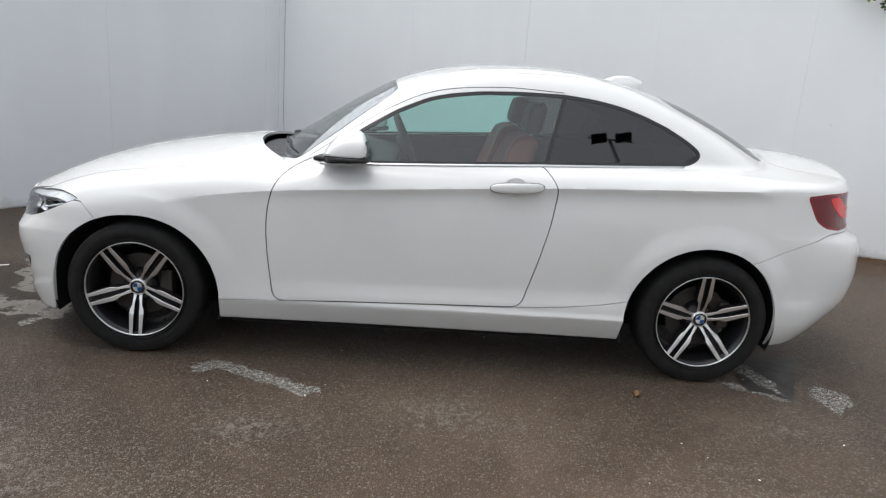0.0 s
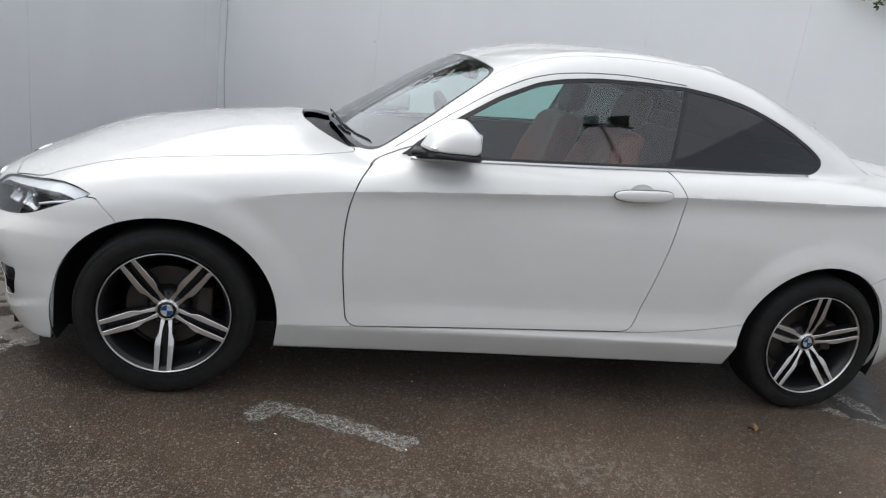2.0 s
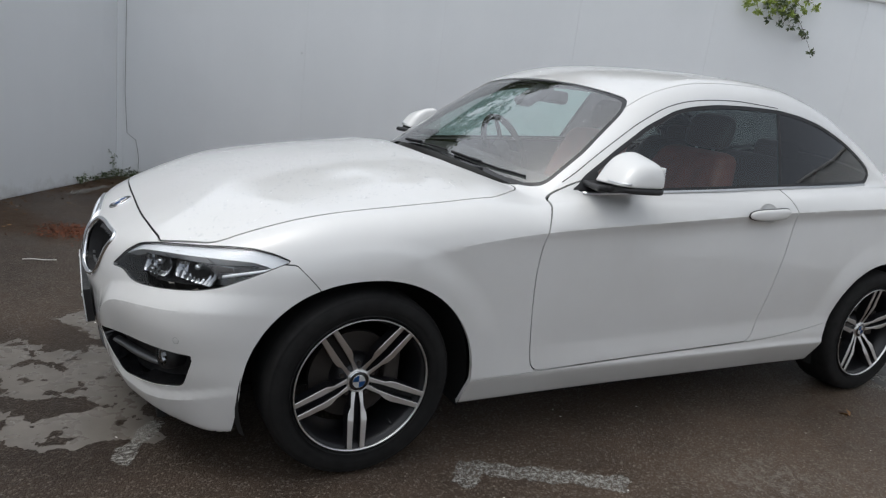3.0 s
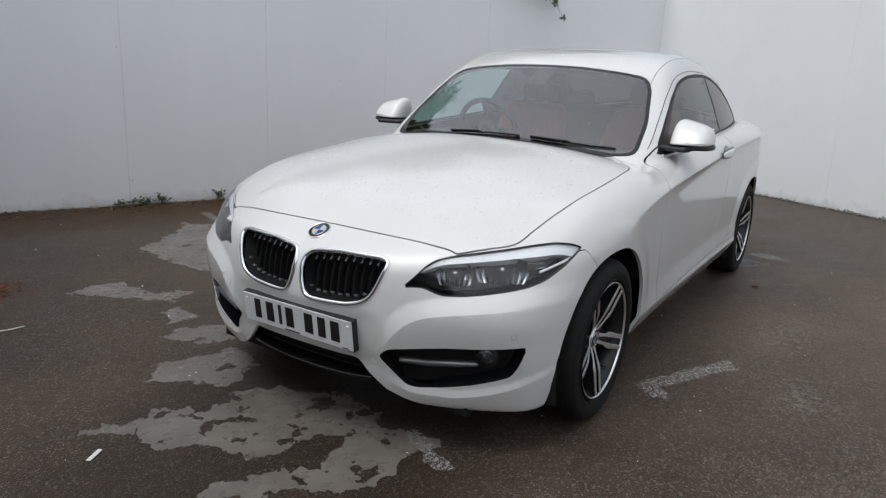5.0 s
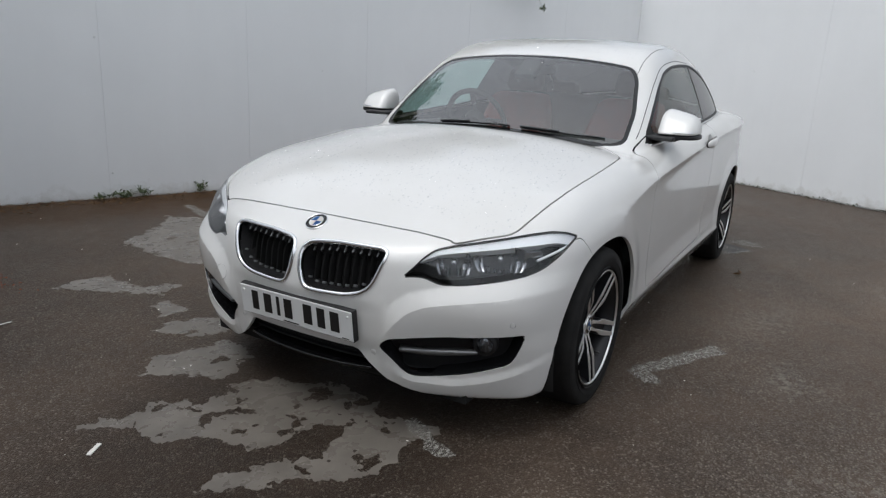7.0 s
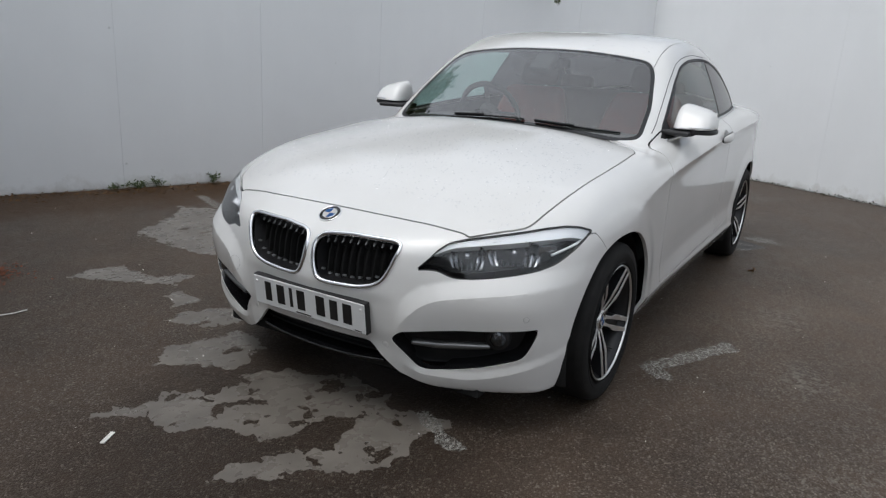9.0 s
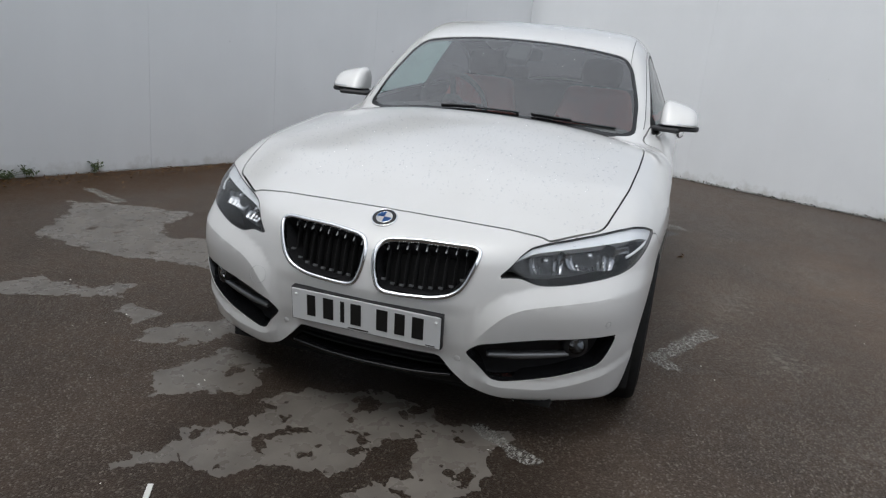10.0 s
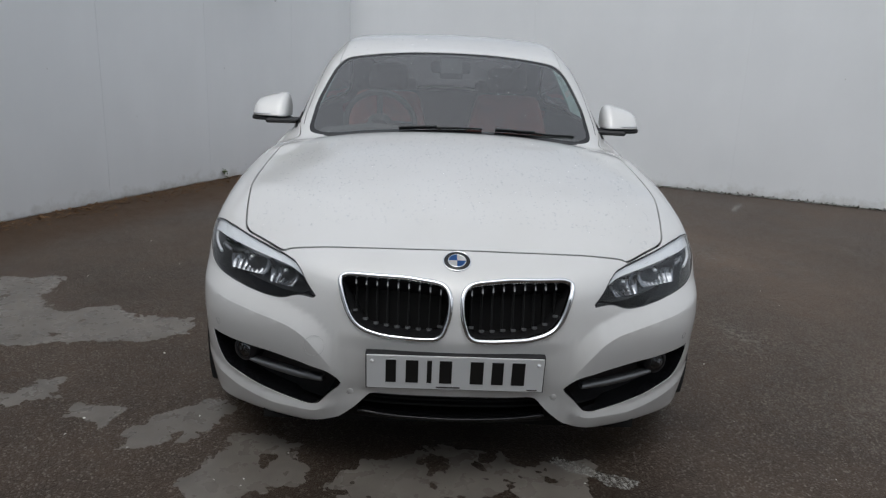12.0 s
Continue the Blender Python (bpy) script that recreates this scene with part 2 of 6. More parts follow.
wall_c = mixed(M_WALL, ramp(M_WALL, noise_of(M_WALL, 1.1, 5), (0.42, grey(0)), (0.75, grey(1))), wall_c, (0.765, 0.78, 0.79))
split_z = node(M_WALL, "ShaderNodeSeparateXYZ")
link(M_WALL, place_coords(M_WALL), split_z.inputs[0])
splash = maths(M_WALL, "ADD", maths(M_WALL, "MULTIPLY", split_z.outputs[2], -1.0), maths(M_WALL, "MULTIPLY", noise_of(M_WALL, 7.0, 6, 0.65), 0.40))
wall_c = mixed(M_WALL, ramp(M_WALL, splash, (0.10, grey(0)), (0.26, grey(0.55))), wall_c, (0.36, 0.34, 0.29))
link(M_WALL, wall_c, shader(M_WALL).inputs["Base Color"])
bumped(M_WALL, noise_of(M_WALL, 90.0, 4), 0.05, 0.002)
M_SEAM = mat("dark_joint", (0.66, 0.67, 0.67), 0.8)
# dark face for the added, unseen west wall, so it bounces little light
M_RENDER = mat("bounce_cutting_dark", (0.17, 0.16, 0.15), 0.85)
link(M_RENDER, ramp(M_RENDER, noise_of(M_RENDER, 3.0, 6, 0.6), (0.3, (0.13, 0.12, 0.11)), (0.7, (0.21, 0.20, 0.185))), shader(M_RENDER).inputs["Base Color"])
M_CAP = mat("wall_cap", (0.72, 0.73, 0.73), 0.5)


def leaf_mat(name, a, b, rough=0.45):
    m = mat(name, a, rough)
    r = node(m, "ShaderNodeNewGeometry").outputs["Random Per Island"]
    link(m, ramp(m, r, (0.0, a), (1.0, b)), shader(m).inputs["Base Color"])
    shader(m).inputs["Subsurface Weight"].default_value = 0.0
    return m


M_LEAF = leaf_mat("green_leaves", (0.026, 0.046, 0.014), (0.085, 0.115, 0.030))
M_LEAF2 = leaf_mat("yellow_green_leaves", (0.15, 0.21, 0.025), (0.30, 0.37, 0.06))
M_LITTER = leaf_mat("fallen_leaves", (0.075, 0.035, 0.012), (0.22, 0.12, 0.045), 0.7)
M_RUST = leaf_mat("rust_coloured_litter", (0.13, 0.042, 0.018), (0.24, 0.080, 0.034), 0.75)
M_MOSS = leaf_mat("mossy_dirt", (0.018, 0.016, 0.010), (0.055, 0.050, 0.026), 0.9)
M_BARK = mat("bark", (0.07, 0.055, 0.04), 0.85)
bumped(M_BARK, noise_of(M_BARK, 30.0, 5), 0.6, 0.01)
M_CHIP = mat("pale_scrap", (0.72, 0.71, 0.66), 0.6)
M_STEEL = mat("galvanised_steel", (0.30, 0.31, 0.32), 0.45, 0.8)
M_LAMPHEAD = mat("floodlight_body", (0.03, 0.03, 0.032), 0.5)

# ---- car body: one smooth skin from a few profile curves, later cut into panels ----
def curve(*pts, even_by=0.0):
    """A smooth function through (x, y) pairs, monotone between them, evened out over a length."""
    x, y = np.array(pts, float).T
    h, d = np.diff(x), np.diff(y) / np.diff(x)
    m = np.concatenate(([d[0]], np.where(d[:-1] * d[1:] > 0, 2 * d[:-1] * d[1:] / (d[:-1] + d[1:] + 1e-12), 0), [d[-1]]))
    xs = np.linspace(x[0], x[-1], 600)
    i = np.clip(np.searchsorted(x, xs) - 1, 0, len(h) - 1)
    t = (xs - x[i]) / h[i]
    ys = y[i] * (1 + 2 * t) * (1 - t) ** 2 + m[i] * h[i] * t * (1 - t) ** 2 + y[i + 1] * t * t * (3 - 2 * t) + m[i + 1] * h[i] * t * t * (t - 1)
    if even_by:
        reach = np.arange(-3 * even_by, 3 * even_by, xs[1] - xs[0])
        weight = np.exp(-(reach / even_by) ** 2 / 2)
        k = len(reach) // 2
        far = np.concatenate((ys[0] - m[0] * (xs[1] - xs[0]) * np.arange(k, 0, -1), ys, ys[-1] + m[-1] * (xs[1] - xs[0]) * np.arange(1, len(reach) - k)))
        ys = np.convolve(far, weight / weight.sum(), "valid")
    lo, hi = m[0], m[-1]
    return lambda v: np.interp(v, xs, ys) + lo * np.minimum(v - xs[0], 0) + hi * np.maximum(v - xs[-1], 0)


def smax(a, b, k):
    h = np.maximum(k - np.abs(a - b), 0) / k
    return np.maximum(a, b) + h * h * k * 0.25


def smin(a, b, k):
    return -smax(-a, -b, k)


def ease(v, a, b):
    t = np.clip((v - a) / (b - a), 0, 1)
    return t * t * (3 - 2 * t)


# plan of the nose and tail, their leans, the waist, the deck and roof lines
NOSE = curve((0, -0.777), (0.15, -0.772), (0.28, -0.752), (0.40, -0.716), (0.52, -0.672), (0.62, -0.626), (0.70, -0.576), (0.76, -0.525), (0.81, -0.447), (0.855, -0.30), (0.88, 0.0), even_by=0.02)
NOSE_LEAN = curve((0.10, 0.10), (0.20, 0.055), (0.30, 0.03), (0.38, 0.008), (0.47, 0.0), (0.56, 0.008), (0.63, 0.022), (0.68, 0.042), (0.72, 0.085), (0.76, 0.15), (0.82, 0.28))
TAIL = curve((0, 3.630), (0.3, 3.61), (0.5, 3.56), (0.65, 3.48), (0.75, 3.38), (0.82, 3.25), (0.87, 3.0))
TAIL_LEAN = curve((0.15, -0.26), (0.21, -0.17), (0.30, -0.075), (0.42, 0.018), (0.55, 0.045), (0.66, 0.040), (0.715, 0.02), (0.76, -0.045), (0.90, -0.07), (1.02, -0.09), (1.1, -0.16))
WAIST = curve((-0.8, 0.81), (-0.5, 0.859), (-0.3, 0.867), (0.0, 0.870), (0.4, 0.868), (0.9, 0.866), (1.6, 0.872), (2.2, 0.880), (2.69, 0.889), (3.0, 0.867), (3.3, 0.812), (3.6, 0.72), even_by=0.09)
CREASE = curve((-0.7, 0.56), (-0.3, 0.62), (0.0, 0.70), (0.3, 0.775), (0.63, 0.820), (1.19, 0.862), (1.92, 0.914), (2.34, 0.936), (2.73, 0.953), (3.1, 0.965), (3.6, 0.97), even_by=0.07)
BELOW = curve((0.0, -0.006), (0.08, 0.001), (0.13, 0.003), (0.17, -0.004), (0.21, -0.006), (0.26, -0.011), (0.32, -0.0150), (0.40, -0.0130), (0.50, -0.0100), (0.62, -0.0088), (0.76, -0.0102), (0.86, -0.0128), (0.91, -0.0135), (0.95, -0.0113), (1.0, 0.0))
DECK = curve((-0.81, 0.615), (-0.70, 0.692), (-0.60, 0.742), (-0.49, 0.793), (-0.40, 0.834), (-0.30, 0.866), (0.0, 0.932), (0.28, 0.974), (0.42, 0.988), (0.50, 0.986), (0.62, 0.968), (0.8, 0.952), (1.1, 0.966), (1.86, 1.003), (2.5, 1.038), (2.9, 1.070), (3.2, 1.080), (3.4, 1.072), (3.52, 1.050), (3.7, 0.98), even_by=0.035)
DECK_DROP = curve((-0.8, 0.03), (-0.6, 0.034), (-0.4, 0.047), (-0.1, 0.069), (0.3, 0.082), (0.6, 0.070), (0.85, 0.015), (1.2, 0.006), (2.5, 0.012), (3.0, 0.060), (3.6, 0.10), even_by=0.06)
ROOF = curve((0.40, 0.860), (0.58, 0.992), (0.80, 1.142), (1.0, 1.265), (1.13, 1.336), (1.25, 1.378), (1.40, 1.418), (1.565, 1.441), (1.8, 1.453), (2.05, 1.445), (2.25, 1.412), (2.42, 1.380), (2.6, 1.330), (2.8, 1.250), (3.0, 1.150), (3.2, 1.03), even_by=0.05)
ROOF_BOW = curve((0.4, 0.13), (0.7, 0.125), (1.15, 0.095), (1.5, 0.02), (1.8, 0.0), (2.1, -0.02), (2.45, -0.09), (3.2, -0.12), even_by=0.09)
CABIN = curve((0.4, 0.682), (0.7, 0.734), (0.9, 0.763), (1.2, 0.794), (1.55, 0.811), (1.95, 0.811), (2.3, 0.796), (2.6, 0.761), (2.9, 0.701), (3.2, 0.611), even_by=0.07)
# the edge under the headlamps where the bumper turns forward
LIP = curve((0.0, 0.20), (0.33, 0.33), (0.353, 0.385), (0.373, 0.412), (0.402, 0.447), (0.447, 0.489), (0.50, 0.513), (0.626, 0.535), (0.70, 0.545), (0.78, 0.56), (0.9, 0.57))
# the edge under the side intakes where the bumper turns under
KEEL = curve((0.0, 0.40), (0.30, 0.302), (0.36, 0.258), (0.44, 0.222), (0.55, 0.221), (0.62, 0.232), (0.68, 0.248), (0.74, 0.270), (0.80, 0.30), (0.9, 0.36))


def skin(x, y, z):
    a = np.abs(y)
    zc = CREASE(x)
    fade = ease(x, 0.15, 1.30) * (1 - 0.5 * ease(x, 3.0, 3.5))
    below = BELOW(np.clip((z - 0.20) / (zc - 0.20), 0, 1)) * fade
    over = (z - zc + np.sqrt((z - zc) ** 2 + 0.005 ** 2)) / 2
    above = -(0.22 + 0.25 * ease(x, 0.05, 0.75) + 0.30 * ease(x, 1.9, 2.7)) * over - (1.8 - 0.6 * ease(x, 1.9, 2.7)) * over * over
    sill = -0.45 * np.maximum(0.30 - z, 0)
    half = WAIST(x) + below + above + sill
    for ax, lift in ((0.02, 0.010), (2.675, 0.010)):
        r = np.hypot(x - ax, z - 0.30)
        half = half + lift * (1 - ease(r, 0.395, 0.500)) * ease(z, 0.2, 0.5)
    side = a - half
    fold = LIP(a)
    run = (LIP(a + 0.006) - LIP(a - 0.006)) / 0.012
    up = (z - fold) / np.sqrt(1 + run * run)
    ridge = np.sqrt(up * up + 0.003 ** 2)
    lip = 0.022 * np.clip(1 - ridge / np.where(up > 0, 0.055, 0.14), 0, 1) * ease(a, 0.30, 0.42)
    under_edge = z - KEEL(a)
    keel = 0.011 * np.clip(1 - np.sqrt(under_edge ** 2 + 0.002 ** 2) / np.where(under_edge > 0, 0.028, 0.075), 0, 1) * ease(a, 0.33, 0.42)
    nose = (NOSE(a) + NOSE_LEAN(z) + 0.045 * ease(a, 0.38, 0.70) * ease(z, 0.48, 0.70) - lip - keel + 0.009 * (1 - ease(a, 0.25, 0.38)) * ease(z, 0.26, 0.33) * (1 - ease(z, 0.46, 0.51)) - x) * 0.9
    tail = (x - TAIL(a) - TAIL_LEAN(z)) * 0.9
    top = (z - DECK(x) + DECK_DROP(x) * (a / 0.74) ** 2.2) * 0.92
    low = smax(smax(smax(side, nose, 0.05), tail, 0.05), top, 0.05)
    roof = (z - ROOF(x - ROOF_BOW(x) * (a / 0.6) ** 2) + (0.021 + 0.013 * ease(x, 0.75, 1.65) + 0.026 * ease(x, 2.2, 2.6)) * (a / 0.6) ** 2.5) * 0.88
    up = z - 0.97
    up = np.maximum(up, -0.02)
    wall = a - CABIN(x) + 0.42 * up + 0.20 * up * np.abs(up)
    cabin = smax(smax(roof, wall * 0.9, 0.07), 0.80 - z, 0.02)
    whole = smin(low, cabin, 0.025)
    return smax(whole, 0.181 - 0.016 * (1 - ease(x, -0.45, -0.3)) - z, 0.02)


def slope(p, field=skin, e=0.002):
    g = np.empty_like(p)
    for i in range(3):
        q, r = p.copy(), p.copy()
        q[:, i] += e
        r[:, i] -= e
        g[:, i] = (field(*q.T) - field(*r.T)) / (2 * e)
    return g


def settle(p, field=skin, steps=4):
    """Brings points near a surface onto it."""
    for _ in range(steps):
        g = slope(p, field)
        p = p - np.clip(field(*p.T) / np.maximum((g * g).sum(1), 0.05), -0.02, 0.02)[:, None] * g
    return p


def unit(v):
    return v / np.maximum(np.linalg.norm(v, axis=-1, keepdims=True), 1e-9)


class Sheet:
    """A triangle surface with a normal at every point."""

    def __init__(self, p, n, t):
        used = np.unique(t)
        back = np.zeros(len(p), int)
        back[used] = np.arange(len(used))
        self.p, self.n, self.t = p[used], n[used], back[t]

    def split(self, d, field=skin):
        """The parts where d is below and above zero."""
        d = np.where(np.abs(d) < 1e-5, 1e-5, d)
        s = d < 0
        k = s[self.t].sum(1)
        mix = self.t[(k == 1) | (k == 2)]
        if not len(mix):
            return Sheet(self.p, self.n, self.t[k == 3]), Sheet(self.p, self.n, self.t[k == 0])
        one = s[mix].sum(1) == 1
        lone = np.argmax(s[mix] == one[:, None], 1)
        r = np.arange(len(mix))
        a, b, c = mix[r, lone], mix[r, (lone + 1) % 3], mix[r, (lone + 2) % 3]
        pairs = np.sort(np.concatenate((np.stack((a, b), 1), np.stack((a, c), 1))), 1)
        code, where = np.unique(pairs[:, 0] * (len(self.p) + 1) + pairs[:, 1], return_inverse=True)
        i, j = code // (len(self.p) + 1), code % (len(self.p) + 1)
        w = (d[i] / (d[i] - d[j]))[:, None]
        q = self.p[i] * (1 - w) + self.p[j] * w
        m = unit(self.n[i] * (1 - w) + self.n[j] * w)
        p, n = np.concatenate((self.p, q)), np.concatenate((self.n, m))
        ab, ac = len(self.p) + where[: len(a)], len(self.p) + where[len(a):]
        tip, rest = np.stack((a, ab, ac), 1), np.concatenate((np.stack((ab, b, c), 1), np.stack((ab, c, ac), 1)))
        two = np.concatenate((one, one))
        neg = np.concatenate((self.t[k == 3], tip[one], rest[~two]))
        pos = np.concatenate((self.t[k == 0], tip[~one], rest[two]))
        return Sheet(p, n, neg), Sheet(p, n, pos)

    def carve(self, f, gap=0.0):
        """Inside, seam and outside of the outline f."""
        if gap == 0:
            a, b = self.split(f(self.p))
            return a, None, b
        a, b = self.split(f(self.p) + gap / 2)
        seam, out = b.split(f(b.p) - gap / 2)
        return a, seam, out

    def keep(self, mask):
        return Sheet(self.p, self.n, self.t[mask[self.t].all(1)])

    def moved(self, depth):
        return Sheet(self.p + self.n * depth, self.n, self.t)

    def rim(self):
        e = np.concatenate((self.t[:, (0, 1)], self.t[:, (1, 2)], self.t[:, (2, 0)]))
        code = e[:, 0] * (len(self.p) + 1) + e[:, 1]
        other = e[:, 1] * (len(self.p) + 1) + e[:, 0]
        return e[~np.isin(code, other)]

    def thick(self, depth):
        """With its edges turned inward by depth."""
        e = self.rim()
        a, b = e[:, 0], e[:, 1]
        m = unit(np.cross(self.p[b] - self.p[a], self.n[a]))
        n0, k = len(self.p), len(e)
        q = np.concatenate((self.p[a], self.p[b], self.p[b] - self.n[b] * depth, self.p[a] - self.n[a] * depth))
        i = n0 + np.arange(k)
        t = np.concatenate((np.stack((i, i + 2 * k, i + k), 1), np.stack((i, i + 3 * k, i + 2 * k), 1)))
        return Sheet(np.concatenate((self.p, q)), np.concatenate((self.n, m, m, m, m)), np.concatenate((self.t, t)))


def crisp(s, height, where):
    """The sheet with a hard edge along z = height(p), where that holds."""
    out = []
    for side, piece in zip((-1, 1), s.split(s.p[:, 2] - height(s.p))):
        at = (np.abs(piece.p[:, 2] - height(piece.p)) < 0.0012) & where(piece.p)
        if at.any():
            p = settle(piece.p[at])
            piece.p[at] = p
            piece.n[at] = unit(slope(p + np.array((0, 0, side * 0.010)), e=0.004))
        out.append(piece)
    return plus(*out)


def plus(*sheets):
    p, n, t, k = [], [], [], 0
    for s in sheets:
        if s is None or not len(s.t):
            continue
        p.append(s.p), n.append(s.n), t.append(s.t + k)
        k += len(s.p)
    return Sheet(np.concatenate(p), np.concatenate(n), np.concatenate(t))


def lattice(field, lo, hi, h):
    """A surface where field is zero, as triangles, from a lattice of spacing h."""
    lo = np.array(lo, float)
    n = np.ceil((np.array(hi) - lo) / h).astype(int) + 1
    ax = [lo[i] + h * np.arange(n[i]) for i in range(3)]
    f = np.broadcast_to(field(ax[0][:, None, None], ax[1][None, :, None], ax[2][None, None, :]), n)
    s = f < 0
    tot, cnt = np.zeros((*(n - 1), 3)), np.zeros(n - 1)
    corner = [(i, j, k) for i in (0, 1) for j in (0, 1) for k in (0, 1)]
    cut = lambda c: tuple(slice(c[i], n[i] - 1 + c[i]) for i in range(3))
    for c in corner:
        for d in range(3):
            if c[d]:
                continue
            e = tuple(c[i] + (i == d) for i in range(3))
            f0, f1 = f[cut(c)], f[cut(e)]
            hit = (f0 < 0) != (f1 < 0)
            t = np.where(hit, f0 / np.where(hit, f0 - f1, 1), 0)
            for i in range(3):
                tot[..., i] += hit * (c[i] + (t if i == d else 0))
            cnt += hit
    live = cnt > 0
    ids = np.full(n - 1, -1)
    ids[live] = np.arange(live.sum())
    base = np.stack(np.nonzero(live), 1)
    p = lo + h * (base + tot[live] / cnt[live][:, None])
    quads = []
    for d in range(3):
        u, v = (d + 1) % 3, (d + 2) % 3
        a = [slice(1, n[i] - 1) for i in range(3)]
        a[d] = slice(0, n[d] - 1)
        b = list(a)
        b[d] = slice(1, n[d])
        s0, s1 = s[tuple(a)], s[tuple(b)]
        at = np.stack(np.nonzero(s0 != s1), 1)
        flip = s0[s0 != s1]
        at = at + np.array([0 if i == d else 1 for i in range(3)])
        q = []
        for du, dv in ((1, 1), (0, 1), (0, 0), (1, 0)):
            c = at.copy()
            c[:, u] -= du
            c[:, v] -= dv
            q.append(ids[c[:, 0], c[:, 1], c[:, 2]])
        q = np.stack(q, 1)
        q[~flip] = q[~flip][:, ::-1]
        quads.append(q)
    q = np.concatenate(quads)
    p = settle(p, field)
    return Sheet(p, unit(slope(p, field, 0.4 * h)), np.concatenate((q[:, (0, 1, 2)], q[:, (0, 2, 3)])))


def mesh_of(name, s):
    me = bpy.data.meshes.new(name)
    me.vertices.add(len(s.p))
    me.vertices.foreach_set("co", np.asarray(s.p, np.float32).ravel())
    me.loops.add(3 * len(s.t))
    me.loops.foreach_set("vertex_index", np.asarray(s.t, np.int32).ravel())
    me.polygons.add(len(s.t))
    me.polygons.foreach_set("loop_start", np.arange(0, 3 * len(s.t), 3, dtype=np.int32))
    me.update(calc_edges=True)
    me.polygons.foreach_set("use_smooth", np.ones(len(s.t), bool))
    me.normals_split_custom_set_from_vertices(s.n.tolist())
    return me

# ---- helpers for the parts ----
def poly_d(u, v, poly):
    """Signed distance to a closed outline, below zero inside."""
    q = np.array(poly, float)
    lo, hi = q.min(0) - 0.08, q.max(0) + 0.08
    near = (u > lo[0]) & (u < hi[0]) & (v > lo[1]) & (v < hi[1])
    p = np.stack((u[near], v[near]), 1)
    best, inside = np.full(len(p), 1e9), np.zeros(len(p), bool)
    for a, b in zip(q, np.roll(q, -1, 0)):
        e, w = b - a, p - a
        c = w - e * np.clip((w @ e) / max(e @ e, 1e-12), 0, 1)[:, None]
        best = np.minimum(best, (c * c).sum(1))
        up = (a[1] <= p[:, 1]) & (b[1] > p[:, 1])
        dn = (a[1] > p[:, 1]) & (b[1] <= p[:, 1])
        side = e[0] * w[:, 1] - e[1] * w[:, 0]
        inside ^= (up & (side > 0)) | (dn & (side < 0))
    out = np.full(len(u), 0.08)
    out[near] = np.sqrt(best) * np.where(inside, -1, 1)
    return out


def soft(pts, r=0.02, steps=5):
    """A closed outline with its corners rounded."""
    q, out = np.array(pts, float), []
    for a, b, c in zip(np.roll(q, 1, 0), q, np.roll(q, -1, 0)):
        la, lc = np.linalg.norm(a - b), np.linalg.norm(c - b)
        s, e = b + (a - b) * min(r / la, 0.5), b + (c - b) * min(r / lc, 0.5)
        for t in np.linspace(0, 1, steps):
            out.append((1 - t) ** 2 * s + 2 * t * (1 - t) * b + t * t * e)
    return np.array(out)


def side_f(poly, least=0.45):
    return lambda p: np.where(np.abs(p[:, 1]) > least, poly_d(p[:, 0], p[:, 2], poly), 0.08)


def top_f(poly, least=0.72):
    return lambda p: np.where(p[:, 2] > least, poly_d(p[:, 0], np.abs(p[:, 1]), poly), 0.08)


def front_f(poly):
    return lambda p: np.where(p[:, 0] < -0.2, poly_d(np.abs(p[:, 1]), p[:, 2], poly), 0.08)


def wrap_q(p):
    return np.abs(p[:, 1]) + p[:, 0] + 0.70


def wrap_f(poly):
    return lambda p: np.where(p[:, 0] < 0.1, poly_d(wrap_q(p), p[:, 2], poly), 0.08)


def onto(start, way, reach=1.2, field=skin):
    """Where rays first meet the skin."""
    start, way = np.atleast_2d(np.array(start, float)), unit(np.atleast_2d(np.array(way, float)))
    way = np.broadcast_to(way, start.shape)
    d = np.linspace(0, reach, 500)
    f = np.stack([field(*(start + way * s).T) for s in d], 1)
    k = np.argmax(f < 0, 1)
    r = np.arange(len(start))
    f0, f1 = f[r, k - 1], f[r, k]
    s = d[k - 1] + (d[k] - d[k - 1]) * f0 / (f0 - f1)
    return start + way * s[:, None]


def normals_at(p, field=skin):
    return unit(slope(np.array(p, float), field))


def part(name, data, material, parent, label=""):
    """One mesh of its own under a thing or a part."""
    if isinstance(data, Sheet):
        me = mesh_of(name, data)
    elif isinstance(data, bmesh.types.BMesh):
        me = bpy.data.meshes.new(name)
        data.to_mesh(me)
        data.free()
    else:
        me = data
    if material and not me.materials:
        me.materials.append(material)
    ob = new(name, me)
    ob.parent = parent
    return tagged(ob, label)


def sweep(path, normals, profile, closed=True, smooth=True):
    """A bar of the given (across, out) section along a path on a surface."""
    path, normals = np.array(path, float), np.array(normals, float)
    n = len(path)
    if closed:
        tan = unit(np.roll(path, -1, 0) - np.roll(path, 1, 0))
    else:
        tan = unit(np.gradient(path, axis=0))
    across = unit(np.cross(tan, normals))
    bm = bmesh.new()
    rings = [[bm.verts.new(path[i] + across[i] * u + normals[i] * v) for u, v in profile] for i in range(n)]
    m = len(profile)
    for i in range(n if closed else n - 1):
        a, b = rings[i], rings[(i + 1) % n]
        for k in range(m):
            bm.faces.new((a[k], a[(k + 1) % m], b[(k + 1) % m], b[k])).smooth = smooth
    if not closed:
        bm.faces.new(rings[0][::-1])
        bm.faces.new(rings[-1])
    bmesh.ops.recalc_face_normals(bm, faces=bm.faces)
    return bm


